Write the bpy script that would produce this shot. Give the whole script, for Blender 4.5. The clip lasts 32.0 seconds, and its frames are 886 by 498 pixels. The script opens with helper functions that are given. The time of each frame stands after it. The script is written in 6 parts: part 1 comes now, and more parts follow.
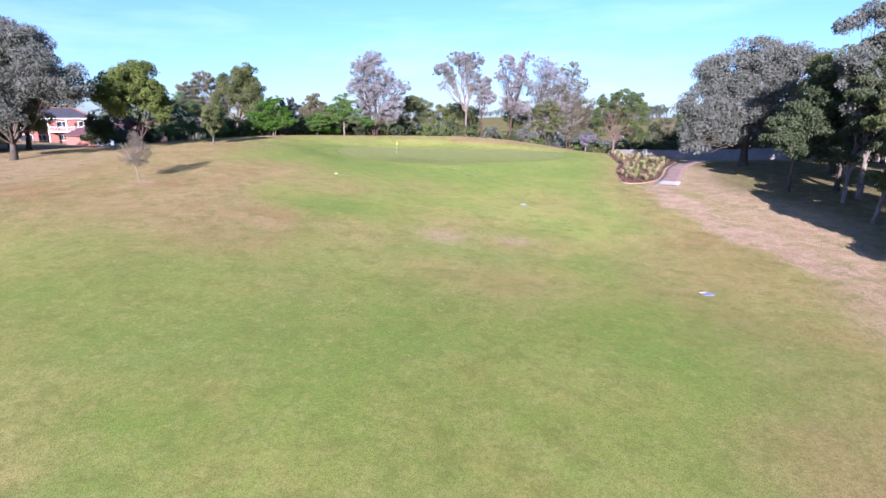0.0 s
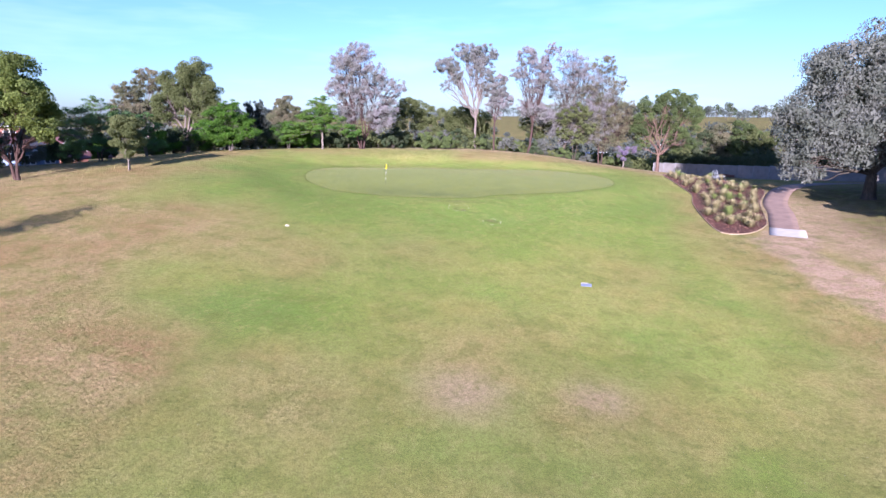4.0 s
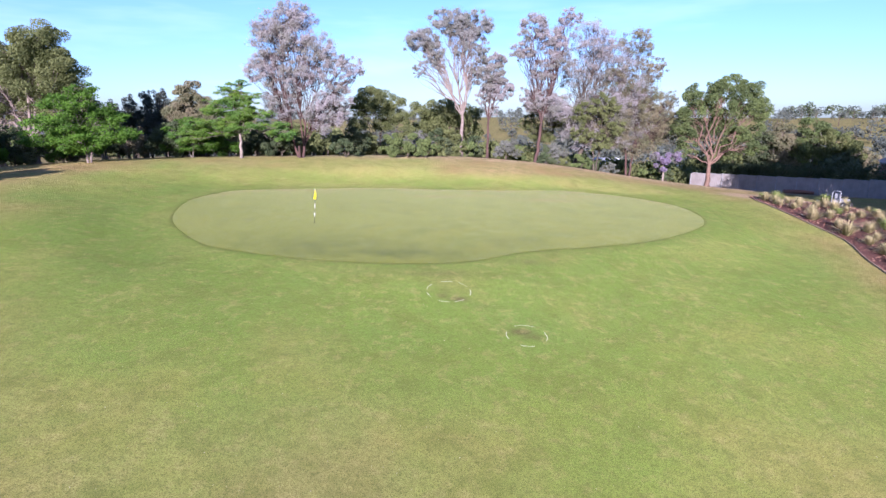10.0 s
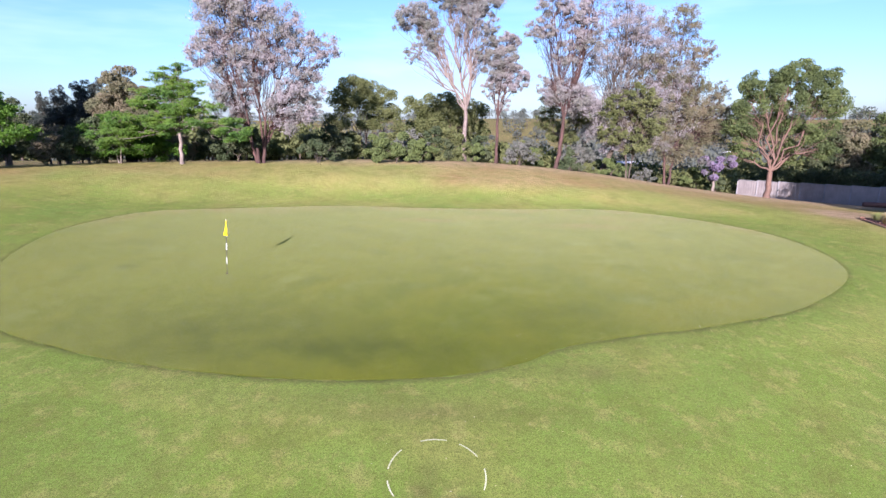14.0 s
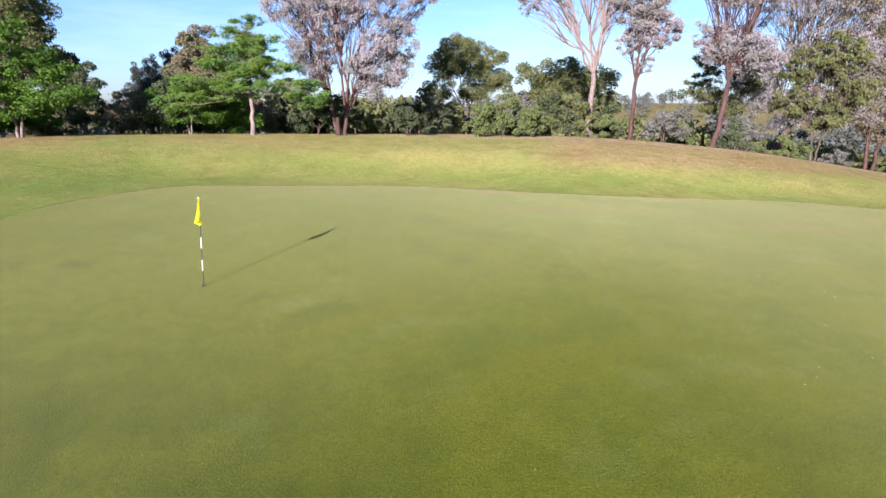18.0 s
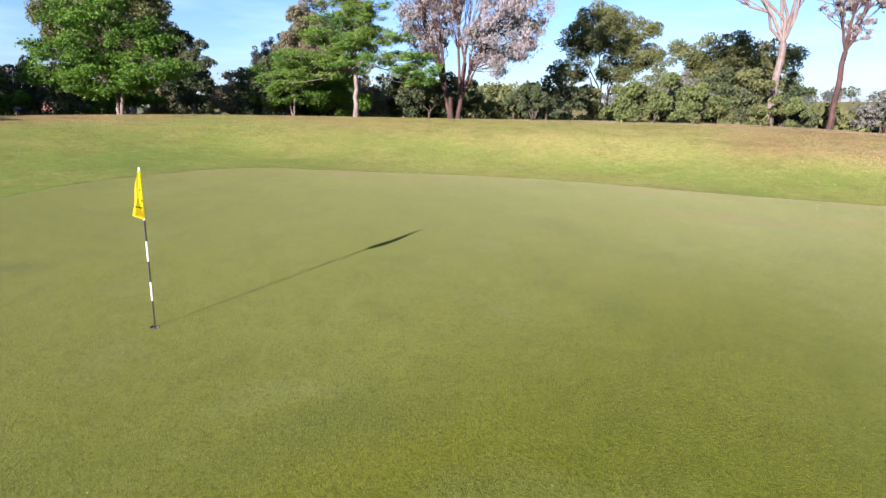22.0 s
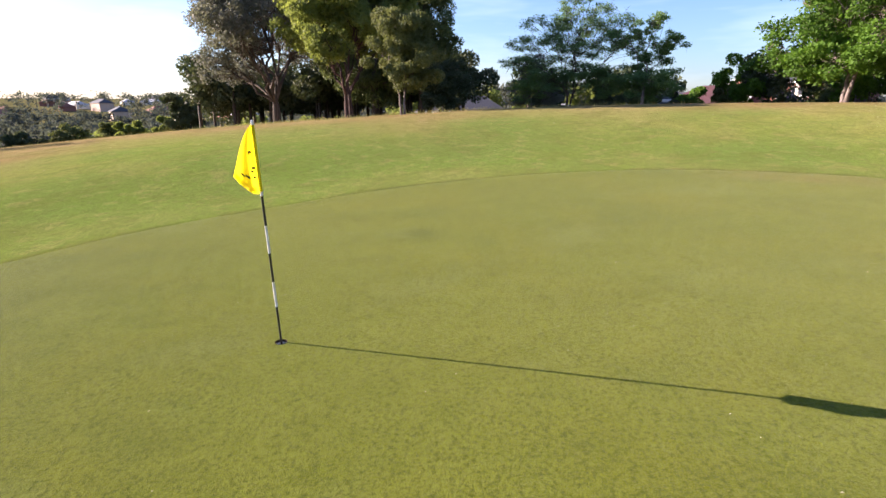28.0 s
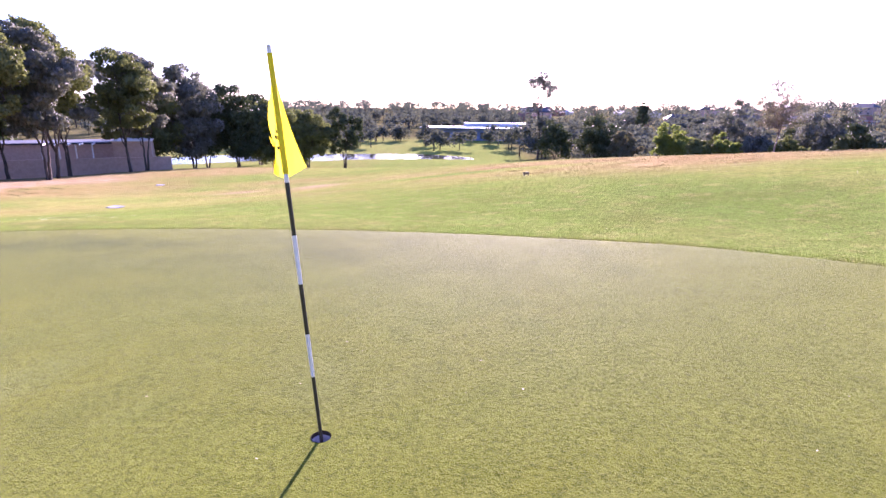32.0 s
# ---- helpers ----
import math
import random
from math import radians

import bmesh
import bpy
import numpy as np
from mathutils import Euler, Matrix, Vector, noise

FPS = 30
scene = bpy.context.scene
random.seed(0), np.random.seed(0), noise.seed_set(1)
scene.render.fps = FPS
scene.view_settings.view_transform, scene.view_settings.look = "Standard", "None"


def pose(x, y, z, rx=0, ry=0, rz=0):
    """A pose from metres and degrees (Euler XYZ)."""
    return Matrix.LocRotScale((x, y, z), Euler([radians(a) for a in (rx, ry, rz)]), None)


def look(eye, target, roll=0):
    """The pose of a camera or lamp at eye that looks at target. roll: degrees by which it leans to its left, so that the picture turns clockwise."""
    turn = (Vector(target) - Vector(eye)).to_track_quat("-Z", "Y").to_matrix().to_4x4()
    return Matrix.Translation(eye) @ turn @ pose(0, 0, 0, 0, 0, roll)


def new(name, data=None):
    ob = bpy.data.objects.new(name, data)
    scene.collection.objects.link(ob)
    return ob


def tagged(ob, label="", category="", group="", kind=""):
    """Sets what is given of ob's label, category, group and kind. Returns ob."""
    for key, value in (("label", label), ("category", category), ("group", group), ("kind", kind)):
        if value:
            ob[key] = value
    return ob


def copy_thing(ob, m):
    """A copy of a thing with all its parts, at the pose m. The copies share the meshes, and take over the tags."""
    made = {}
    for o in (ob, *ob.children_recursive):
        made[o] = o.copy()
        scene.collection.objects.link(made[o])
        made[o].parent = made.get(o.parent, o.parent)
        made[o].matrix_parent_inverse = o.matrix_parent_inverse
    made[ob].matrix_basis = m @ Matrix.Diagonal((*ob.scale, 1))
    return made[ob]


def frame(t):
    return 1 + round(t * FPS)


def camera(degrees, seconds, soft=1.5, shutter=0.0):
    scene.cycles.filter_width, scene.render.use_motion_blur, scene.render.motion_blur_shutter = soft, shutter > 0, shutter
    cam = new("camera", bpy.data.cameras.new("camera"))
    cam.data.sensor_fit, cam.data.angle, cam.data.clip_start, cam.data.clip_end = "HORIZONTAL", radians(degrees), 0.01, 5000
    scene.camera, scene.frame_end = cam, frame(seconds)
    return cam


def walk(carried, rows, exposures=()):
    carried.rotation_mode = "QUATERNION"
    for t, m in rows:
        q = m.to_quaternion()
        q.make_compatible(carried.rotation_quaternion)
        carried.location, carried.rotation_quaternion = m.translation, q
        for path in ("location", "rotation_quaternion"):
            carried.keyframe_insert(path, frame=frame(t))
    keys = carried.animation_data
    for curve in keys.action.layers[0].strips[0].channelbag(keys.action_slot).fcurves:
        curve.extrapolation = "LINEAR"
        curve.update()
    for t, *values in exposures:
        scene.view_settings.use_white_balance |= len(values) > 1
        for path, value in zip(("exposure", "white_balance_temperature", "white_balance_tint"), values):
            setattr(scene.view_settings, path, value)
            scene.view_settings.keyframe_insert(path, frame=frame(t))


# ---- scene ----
cam = camera(79.1, 32.0)
PATH = [
    (0, (10.626, -77.202, 4.851), (10.527, -75.26, 4.385), 0.1),
    (0.5, (10.415, -74.133, 5.313), (10.316, -72.19, 4.85), -0.0),
    (1, (10.061, -71.214, 5.792), (9.967, -69.271, 5.328), -0.1),
    (1.5, (9.717, -68.392, 6.177), (9.628, -66.45, 5.71), -0.0),
    (2, (9.062, -65.826, 6.387), (8.986, -63.884, 5.915), 0.0),
    (2.5, (9.23, -63.151, 6.465), (9.136, -61.21, 5.993), 0.1),
    (3, (8.967, -60.633, 6.548), (8.876, -58.692, 6.074), 0.1),
    (3.5, (8.914, -57.965, 6.59), (8.816, -56.025, 6.113), 0.0),
    (5.5, (8.106, -49.382, 6.17), (8.011, -47.437, 5.712), -0.1),
    (6, (7.905, -47.085, 6.129), (7.853, -45.14, 5.669), -0.1),
    (6.5, (7.843, -44.931, 6.106), (7.798, -42.985, 5.646), -0.1),
    (7, (7.836, -42.8, 6.054), (7.795, -40.854, 5.593), -0.1),
    (7.5, (7.838, -40.755, 6.059), (7.801, -38.809, 5.597), -0.1),
    (8, (7.81, -38.718, 6.049), (7.778, -36.772, 5.587), 0.0),
    (8.5, (7.765, -36.68, 6.052), (7.739, -34.735, 5.587), 0.1),
    (9, (7.779, -34.801, 6.0), (7.757, -32.857, 5.533), 0.1),
    (9.5, (7.801, -32.802, 5.938), (7.783, -30.857, 5.472), -0.0),
    (10, (7.767, -30.951, 5.906), (7.753, -29.007, 5.437), -0.0),
    (10.5, (7.745, -29.138, 5.848), (7.738, -27.194, 5.378), -0.0),
    (11, (7.848, -27.42, 5.751), (7.837, -25.475, 5.287), -0.2),
    (11.5, (7.89, -25.691, 5.649), (7.88, -23.745, 5.187), -0.1),
    (12, (7.936, -24.117, 5.6), (7.919, -22.171, 5.14), -0.0),
    (12.5, (7.984, -22.628, 5.569), (7.965, -20.682, 5.108), -0.0),
    (13, (8.035, -21.278, 5.599), (8.011, -19.332, 5.137), 0.1),
    (13.5, (8.02, -19.857, 5.474), (7.997, -17.91, 5.016), 0.0),
    (15.5, (8.362, -15.584, 5.097), (8.311, -13.648, 4.599), -0.1),
    (16, (8.219, -14.323, 4.792), (8.133, -12.39, 4.288), -0.1),
    (16.5, (8.277, -13.245, 4.498), (8.176, -11.313, 3.991), -0.2),
    (17, (8.229, -12.175, 4.271), (8.116, -10.244, 3.762), -0.3),
    (17.5, (8.018, -11.067, 4.003), (7.786, -9.147, 3.494), -0.4),
    (18, (7.62, -9.885, 3.789), (7.202, -7.996, 3.284), -0.2),
    (18.5, (7.478, -8.983, 3.621), (6.929, -7.128, 3.116), 0.1),
    (19, (7.228, -8.167, 3.486), (6.615, -6.332, 2.98), 0.1),
    (19.5, (7.038, -7.421, 3.346), (6.388, -5.598, 2.839), 0.1),
    (20, (6.79, -6.712, 3.218), (6.12, -4.897, 2.71), 0.2),
    (20.5, (6.515, -5.99, 3.089), (5.83, -4.181, 2.582), 0.3),
    (21, (6.201, -5.307, 2.925), (5.428, -3.533, 2.419), 0.3),
    (21.5, (6.009, -4.705, 2.785), (5.203, -2.947, 2.275), 0.1),
    (22, (5.921, -4.115, 2.682), (5.097, -2.365, 2.172), 0.2),
    (22.5, (5.951, -3.583, 2.614), (5.035, -1.88, 2.103), 0.2),
    (23, (6.01, -3.035, 2.54), (4.831, -1.503, 2.026), 0.1),
    (23.5, (6.142, -2.457, 2.466), (4.766, -1.099, 1.953), 0.1),
    (24, (6.209, -1.899, 2.41), (4.723, -0.662, 1.897), 0.1),
    (24.5, (6.237, -1.318, 2.378), (4.61, -0.275, 1.863), 0.0),
    (25, (6.202, -0.749, 2.349), (4.478, 0.125, 1.836), -0.0),
    (25.5, (6.08, -0.179, 2.322), (4.258, 0.463, 1.806), -0.2),
    (27.5, (4.736, 1.783, 2.164), (2.807, 1.682, 1.648), 0.0),
    (28, (4.26, 2.201, 2.131), (2.354, 1.892, 1.611), 0.1),
    (28.5, (3.708, 2.585, 2.058), (1.883, 1.954, 1.537), -0.2),
    (29, (3.09, 2.913, 1.988), (1.418, 1.946, 1.469), -0.3),
    (29.5, (2.502, 3.067, 1.946), (1.062, 1.779, 1.426), -0.1),
    (30, (1.775, 3.21, 1.883), (0.711, 1.594, 1.374), -0.6),
    (31, (0.456, 3.047, 1.8), (0.079, 1.149, 1.295), 0.1),
    (31.5, (-0.193, 2.781, 1.705), (-0.276, 0.847, 1.203), 0.1),
    (32, (-0.644, 2.546, 1.739), (-0.647, 0.612, 1.231), 0.6),
]
EXPOSURES = [(0.0, 1.8, 5250, 31), (6.0, 1.8, 5280, 32), (13.0, 1.8, 5550, 31), (16.0, 1.8, 5700, 29), (19.0, 1.8, 5850, 28), (25.0, 1.88, 6150, 26), (28.0, 2.1, 6500, 28), (29.0, 2.3, 6350, 34), (30.0, 2.5, 5850, 51), (32.0, 2.75, 5600, 62)]
walk(cam, [(t, look(eye, target, roll)) for t, eye, target, roll in PATH], EXPOSURES)

# ---- light ----
SUN_EL, SUN_AZ = radians(17.2), radians(-6.8)      # height above the horizon; towards -y, a little west
world = bpy.data.worlds.new("world")
scene.world = world
world.use_nodes = True
wn = world.node_tree.nodes
sky = wn.new("ShaderNodeTexSky")
sky.sky_type, sky.sun_disc = "NISHITA", False
sky.sun_elevation, sky.sun_rotation = SUN_EL, math.pi - SUN_AZ
sky.air_density, sky.dust_density, sky.ozone_density = 1.0, 0.8, 5.0
wl = world.node_tree.links
coord, stretch, streak, thin, veil = wn.new("ShaderNodeTexCoord"), wn.new("ShaderNodeMapping"), wn.new("ShaderNodeTexNoise"), wn.new("ShaderNodeMapRange"), wn.new("ShaderNodeMix")
stretch.inputs["Scale"].default_value = (1.6, 1.6, 9.0)
stretch.inputs["Rotation"].default_value = (0.12, 0.08, 0.0)
streak.inputs["Scale"].default_value, streak.inputs["Detail"].default_value, streak.inputs["Roughness"].default_value = 1.6, 4.0, 0.6
thin.inputs[1].default_value, thin.inputs[2].default_value, thin.inputs[4].default_value = 0.5, 0.8, 0.2
veil.data_type, veil.blend_type = "RGBA", "MIX"
veil.inputs[7].default_value = (7.6, 8.4, 9.2, 1.0)
wl.new(coord.outputs["Generated"], stretch.inputs[0])
wl.new(stretch.outputs[0], streak.inputs["Vector"])
wl.new(streak.outputs[0], thin.inputs[0])
wl.new(thin.outputs[0], veil.inputs[0])
wl.new(sky.outputs[0], veil.inputs[6])
wl.new(veil.outputs[2], wn["Background"].inputs[0])
wn["Background"].inputs[1].default_value = 0.066
sun_data = bpy.data.lights.new("sun", "SUN")
sun_data.energy, sun_data.angle, sun_data.color = 5.0, radians(0.3), (1.0, 0.88, 0.70)
sun = new("sun", sun_data)
sun.matrix_world = look((60 * math.sin(SUN_AZ), -60 * math.cos(SUN_AZ), 60 * math.tan(SUN_EL)), (0, 0, 0))


# ---- materials ----
class Mat:
    """A node material with short ways to add noise, mixes and bumps."""

    def __init__(self, name, rough=0.8, metal=0.0, spec=0.3):
        self.m = bpy.data.materials.new(name)
        self.m.use_nodes = True
        self.t = self.m.node_tree
        self.b = self.t.nodes["Principled BSDF"]
        self.b.inputs["Roughness"].default_value = rough
        self.b.inputs["Metallic"].default_value = metal
        self.b.inputs["Specular IOR Level"].default_value = spec
        self.co = self.n("ShaderNodeTexCoord").outputs["Object"]

    def n(self, kind):
        return self.t.nodes.new(kind)

    def to(self, a, b):
        self.t.links.new(a, b)

    def noise(self, scale, detail=3.0, lo=0.35, hi=0.65, rough=0.55, vec=None, stretch=None):
        tex = self.n("ShaderNodeTexNoise")
        tex.inputs["Scale"].default_value, tex.inputs["Detail"].default_value, tex.inputs["Roughness"].default_value = scale, detail, rough
        v = vec or self.co
        if stretch:
            mp = self.n("ShaderNodeMapping")
            mp.inputs["Scale"].default_value = stretch
            self.to(v, mp.inputs[0])
            v = mp.outputs[0]
        self.to(v, tex.inputs["Vector"])
        r = self.n("ShaderNodeMapRange")
        r.inputs[1].default_value, r.inputs[2].default_value = lo, hi
        self.to(tex.outputs[0], r.inputs[0])
        return r.outputs[0]

    def mix(self, fac, a, b, kind="MIX"):
        x = self.n("ShaderNodeMix")
        x.data_type, x.blend_type = "RGBA", kind
        for sock, v in ((x.inputs[0], fac), (x.inputs[6], a), (x.inputs[7], b)):
            if isinstance(v, (int, float)):
                sock.default_value = v
            elif isinstance(v, tuple):
                sock.default_value = (*v, 1) if len(v) == 3 else v
            else:
                self.to(v, sock)
        return x.outputs[2]

    def math(self, op, a, b=0.0):
        x = self.n("ShaderNodeMath")
        x.operation = op
        for sock, v in ((x.inputs[0], a), (x.inputs[1], b)):
            if isinstance(v, (int, float)):
                sock.default_value = v
            else:
                self.to(v, sock)
        return x.outputs[0]

    def rand(self):
        return self.n("ShaderNodeObjectInfo").outputs["Random"]

    def island(self):
        return self.n("ShaderNodeNewGeometry").outputs["Random Per Island"]

    def col(self, c):
        self.to(c, self.b.inputs["Base Color"])
        return self

    def bump(self, h, dist=0.02, strength=0.6):
        b = self.n("ShaderNodeBump")
        b.inputs["Strength"].default_value, b.inputs["Distance"].default_value = strength, dist
        self.to(h, b.inputs["Height"])
        self.to(b.outputs[0], self.b.inputs["Normal"])
        return self


def simple(name, c, c2=None, scale=6.0, rough=0.7, metal=0.0, bump=0.0, spec=0.3):
    m = Mat(name, rough, metal, spec)
    c2 = c2 or tuple(v * 0.7 for v in c)
    base = m.mix(m.noise(scale, 4), c, c2)
    base = m.mix(m.noise(scale * 9, 3), base, m.mix(0.35, base, c2))
    m.col(base)
    if bump:
        m.bump(m.noise(scale * 12, 4, 0.2, 0.8), bump)
    return m.m


def leaf_material(name, c1, c2, c3, glow=0.35, rough=0.65, spec=0.16):
    """Leaves: colour from leaf to leaf and from clump to clump; light shines through them."""
    m = Mat(name, rough, 0, spec)
    base = m.mix(m.island(), c1, c2)
    base = m.mix(m.noise(0.55, 2, 0.4, 0.62), base, c3)
    m.col(base)
    tr = m.n("ShaderNodeBsdfTranslucent")
    m.to(m.mix(0.5, base, m.mix(1.0, base, (1.0, 1.0, 0.35), "MULTIPLY")), tr.inputs[0])
    mx = m.n("ShaderNodeMixShader")
    mx.inputs[0].default_value = glow
    m.to(m.b.outputs[0], mx.inputs[1])
    m.to(tr.outputs[0], mx.inputs[2])
    m.to(mx.outputs[0], m.t.nodes["Material Output"].inputs[0])
    return m.m


def bark_material(name, c1, c2, c3):
    m = Mat(name, 0.85, 0, 0.2)
    base = m.mix(m.noise(2.0, 4, 0.4, 0.6, stretch=(1, 1, 0.25)), c1, c2)
    base = m.mix(m.noise(14.0, 4, 0.45, 0.7, stretch=(1, 1, 0.2)), base, c3)
    m.col(base).bump(m.noise(18, 5, 0.2, 0.8, stretch=(1, 1, 0.2)), 0.04)
    return m.m


def nap(m, weight):
    """The pale nap of short turf seen along the blades, and its rough scatter back towards the light."""
    m.b.inputs["Diffuse Roughness"].default_value = 0.1
    m.b.inputs["Sheen Weight"].default_value, m.b.inputs["Sheen Roughness"].default_value = weight, 0.32
    m.b.inputs["Sheen Tint"].default_value = (0.84, 0.90, 0.62, 1)


def grass_material(name, fine=True):
    """Turf. The attribute zone says how dry (r), how lush (g) and how bare (b) it grows."""
    m = Mat(name, 0.9, 0, 0.0)
    nap(m, 0.02)
    at = m.n("ShaderNodeAttribute")
    at.attribute_name = "zone"
    sep = m.n("ShaderNodeSeparateColor")
    m.to(at.outputs["Color"], sep.inputs[0])
    dry, lush, bare = sep.outputs[0], sep.outputs[1], sep.outputs[2]
    base = m.mix(m.noise(0.09, 4, 0.38, 0.66), (0.198, 0.276, 0.056), (0.262, 0.274, 0.084))
    base = m.mix(m.math("MULTIPLY", m.noise(0.45, 4, 0.5, 0.74), 0.6), base, (0.324, 0.288, 0.102))
    base = m.mix(m.noise(0.22, 5, 0.52, 0.72), base, (0.150, 0.246, 0.043))
    base = m.mix(m.math("MULTIPLY", lush, m.noise(0.6, 4, -0.1, 0.5)), base, (0.105, 0.188, 0.018))
    base = m.mix(m.math("MULTIPLY", m.noise(0.13, 4, 0.5, 0.8), 0.6), base, (0.240, 0.255, 0.062))
    base = m.mix(m.math("MULTIPLY", m.noise(0.3, 5, 0.5, 0.85), 0.5), base, (0.324, 0.240, 0.090))
    base = m.mix(m.math("MULTIPLY", m.noise(0.21, 4, 0.52, 0.7), 0.6), base, (0.118, 0.218, 0.040))
    base = m.mix(m.math("MULTIPLY", m.noise(0.27, 5, 0.54, 0.72), 0.6), base, (0.250, 0.240, 0.066))
    straw = m.mix(m.noise(0.3, 5, 0.35, 0.65), (0.355, 0.250, 0.138), (0.265, 0.195, 0.090))
    straw = m.mix(m.noise(1.7, 4, 0.45, 0.7), straw, (0.264, 0.198, 0.096))
    straw = m.mix(m.noise(0.7, 5, 0.5, 0.66), straw, m.mix(0.5, straw, (0.235, 0.185, 0.075)))
    base = m.mix(m.math("MULTIPLY", dry, m.noise(0.5, 5, -0.15, 0.48)), base, straw)
    base = m.mix(m.math("MULTIPLY", m.math("SUBTRACT", 1.0, dry), m.noise(0.17, 5, 0.45, 0.62, 0.6)), base, m.mix(0.55, base, (0.115, 0.195, 0.028)))
    base = m.mix(m.math("MULTIPLY", m.math("SUBTRACT", 1.0, dry), m.noise(0.28, 4, 0.55, 0.72)), base, m.mix(0.4, base, (0.255, 0.262, 0.085)))
    base = m.mix(m.math("MULTIPLY", m.math("MULTIPLY", lush, lush), m.noise(0.5, 4, 0.0, 0.5)), base, m.mix(0.6, base, (0.128, 0.218, 0.048)))
    base = m.mix(m.math("MULTIPLY", dry, m.noise(0.19, 4, 0.5, 0.68)), base, m.mix(0.75, base, (0.250, 0.142, 0.078)))
    earth = m.mix(m.noise(0.8, 5), (0.430, 0.305, 0.240), (0.320, 0.220, 0.165))
    base = m.mix(m.math("MULTIPLY", bare, m.noise(0.9, 5, -0.1, 0.42)), base, earth)
    # Leaf litter, darkened further to carry the shade under the eastern trees.
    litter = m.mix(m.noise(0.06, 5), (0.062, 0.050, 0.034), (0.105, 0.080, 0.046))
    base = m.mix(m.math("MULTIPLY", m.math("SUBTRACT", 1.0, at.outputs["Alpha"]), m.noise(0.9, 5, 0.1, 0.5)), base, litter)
    base = m.mix(m.noise(0.75, 6, 0.5, 0.64, 0.65), base, m.mix(0.5, base, (0.11, 0.14, 0.03)))
    base = m.mix(m.noise(1.9, 5, 0.52, 0.66, 0.65), base, m.mix(0.4, base, (0.30, 0.28, 0.11)))
    base = m.mix(m.math("MULTIPLY", m.math("ADD", 0.25, dry), m.noise(4.2, 5, 0.54, 0.68, 0.65)), base, m.mix(0.55, base, (0.09, 0.085, 0.03)))
    base = m.mix(m.noise(5.0, 6, 0.47, 0.68, 0.7), base, m.mix(0.5, base, (0.09, 0.10, 0.03)))
    base = m.mix(m.noise(14.0, 5, 0.5, 0.66, 0.7), base, m.mix(0.48, base, (0.075, 0.085, 0.025)))
    base = m.mix(m.noise(38.0, 3, 0.48, 0.64), base, m.mix(0.75, base, (0.06, 0.075, 0.018)))
    base = m.mix(m.noise(60.0, 2, 0.56, 0.75), base, m.mix(0.4, base, (0.40, 0.40, 0.16)))
    m.col(m.mix(1.0, base, (1.24, 1.16, 1.16), "MULTIPLY"))
    h = m.math("ADD", m.noise(60, 3, 0.2, 0.8), m.math("MULTIPLY", m.noise(6, 4, 0.2, 0.8), m.math("ADD", 0.5, m.math("MULTIPLY", dry, 1.6))))
    m.bump(h, 0.04, 0.75)
    return m.m


def green_material():
    """The putting surface: very short, mottled turf with thin and worn patches."""
    m = Mat("putting_turf", 0.9, 0, 0.02)
    nap(m, 0.11)
    base = m.mix(m.noise(0.16, 4, 0.36, 0.64), (0.121, 0.136, 0.016), (0.093, 0.115, 0.010))
    base = m.mix(m.math("MULTIPLY", m.noise(0.5, 5, 0.5, 0.8), 0.6), base, (0.152, 0.156, 0.021))
    base = m.mix(m.noise(0.95, 5, 0.52, 0.8), base, (0.085, 0.097, 0.010))
    base = m.mix(m.math("MULTIPLY", m.noise(0.33, 3, 0.55, 0.8), 0.5), base, (0.135, 0.147, 0.006))
    base = m.mix(m.noise(0.11, 4, 0.42, 0.62), base, m.mix(0.55, base, (0.093, 0.113, 0.006)))
    base = m.mix(m.noise(0.7, 5, 0.46, 0.76), base, m.mix(0.45, base, (0.085, 0.102, 0.009)))
    base = m.mix(m.noise(3.2, 5, 0.42, 0.85), base, m.mix(0.3, base, (0.199, 0.206, 0.037)))
    base = m.mix(m.math("MULTIPLY", m.noise(0.38, 5, 0.5, 0.68), 0.65), base, (0.134, 0.136, 0.010))
    base = m.mix(m.math("MULTIPLY", m.noise(0.44, 5, 0.54, 0.7), 0.6), base, (0.072, 0.098, 0.014))
    base = m.mix(m.math("MULTIPLY", m.noise(0.6, 5, 0.56, 0.74), 0.5), base, (0.150, 0.168, 0.060))
    at = m.n("ShaderNodeAttribute")
    at.attribute_name = "zone"
    sep = m.n("ShaderNodeSeparateColor")
    m.to(at.outputs["Color"], sep.inputs[0])
    base = m.mix(m.math("MULTIPLY", sep.outputs[0], m.noise(1.2, 5, 0.2, 0.7)), base, (0.165, 0.112, 0.042))
    base = m.mix(m.math("MULTIPLY", sep.outputs[1], m.noise(0.9, 5, 0.2, 0.7)), base, (0.041, 0.057, 0.007))
    base = m.mix(m.noise(28.0, 5, 0.46, 0.64, 0.7), base, m.mix(0.7, base, (0.040, 0.050, 0.004)))
    base = m.mix(m.noise(95.0, 3, 0.52, 0.7), base, m.mix(0.7, base, (0.186, 0.178, 0.038)))
    base = m.mix(m.noise(150.0, 2, 0.52, 0.68), base, m.mix(0.75, base, (0.030, 0.041, 0.003)))
    m.col(m.mix(1.0, base, (0.97, 1.02, 0.82), "MULTIPLY"))
    h = m.math("ADD", m.noise(80, 4, 0.2, 0.8, 0.7), m.math("MULTIPLY", m.noise(24, 4, 0.2, 0.8), 0.8))
    m.bump(h, 0.011, 0.75)
    return m.m


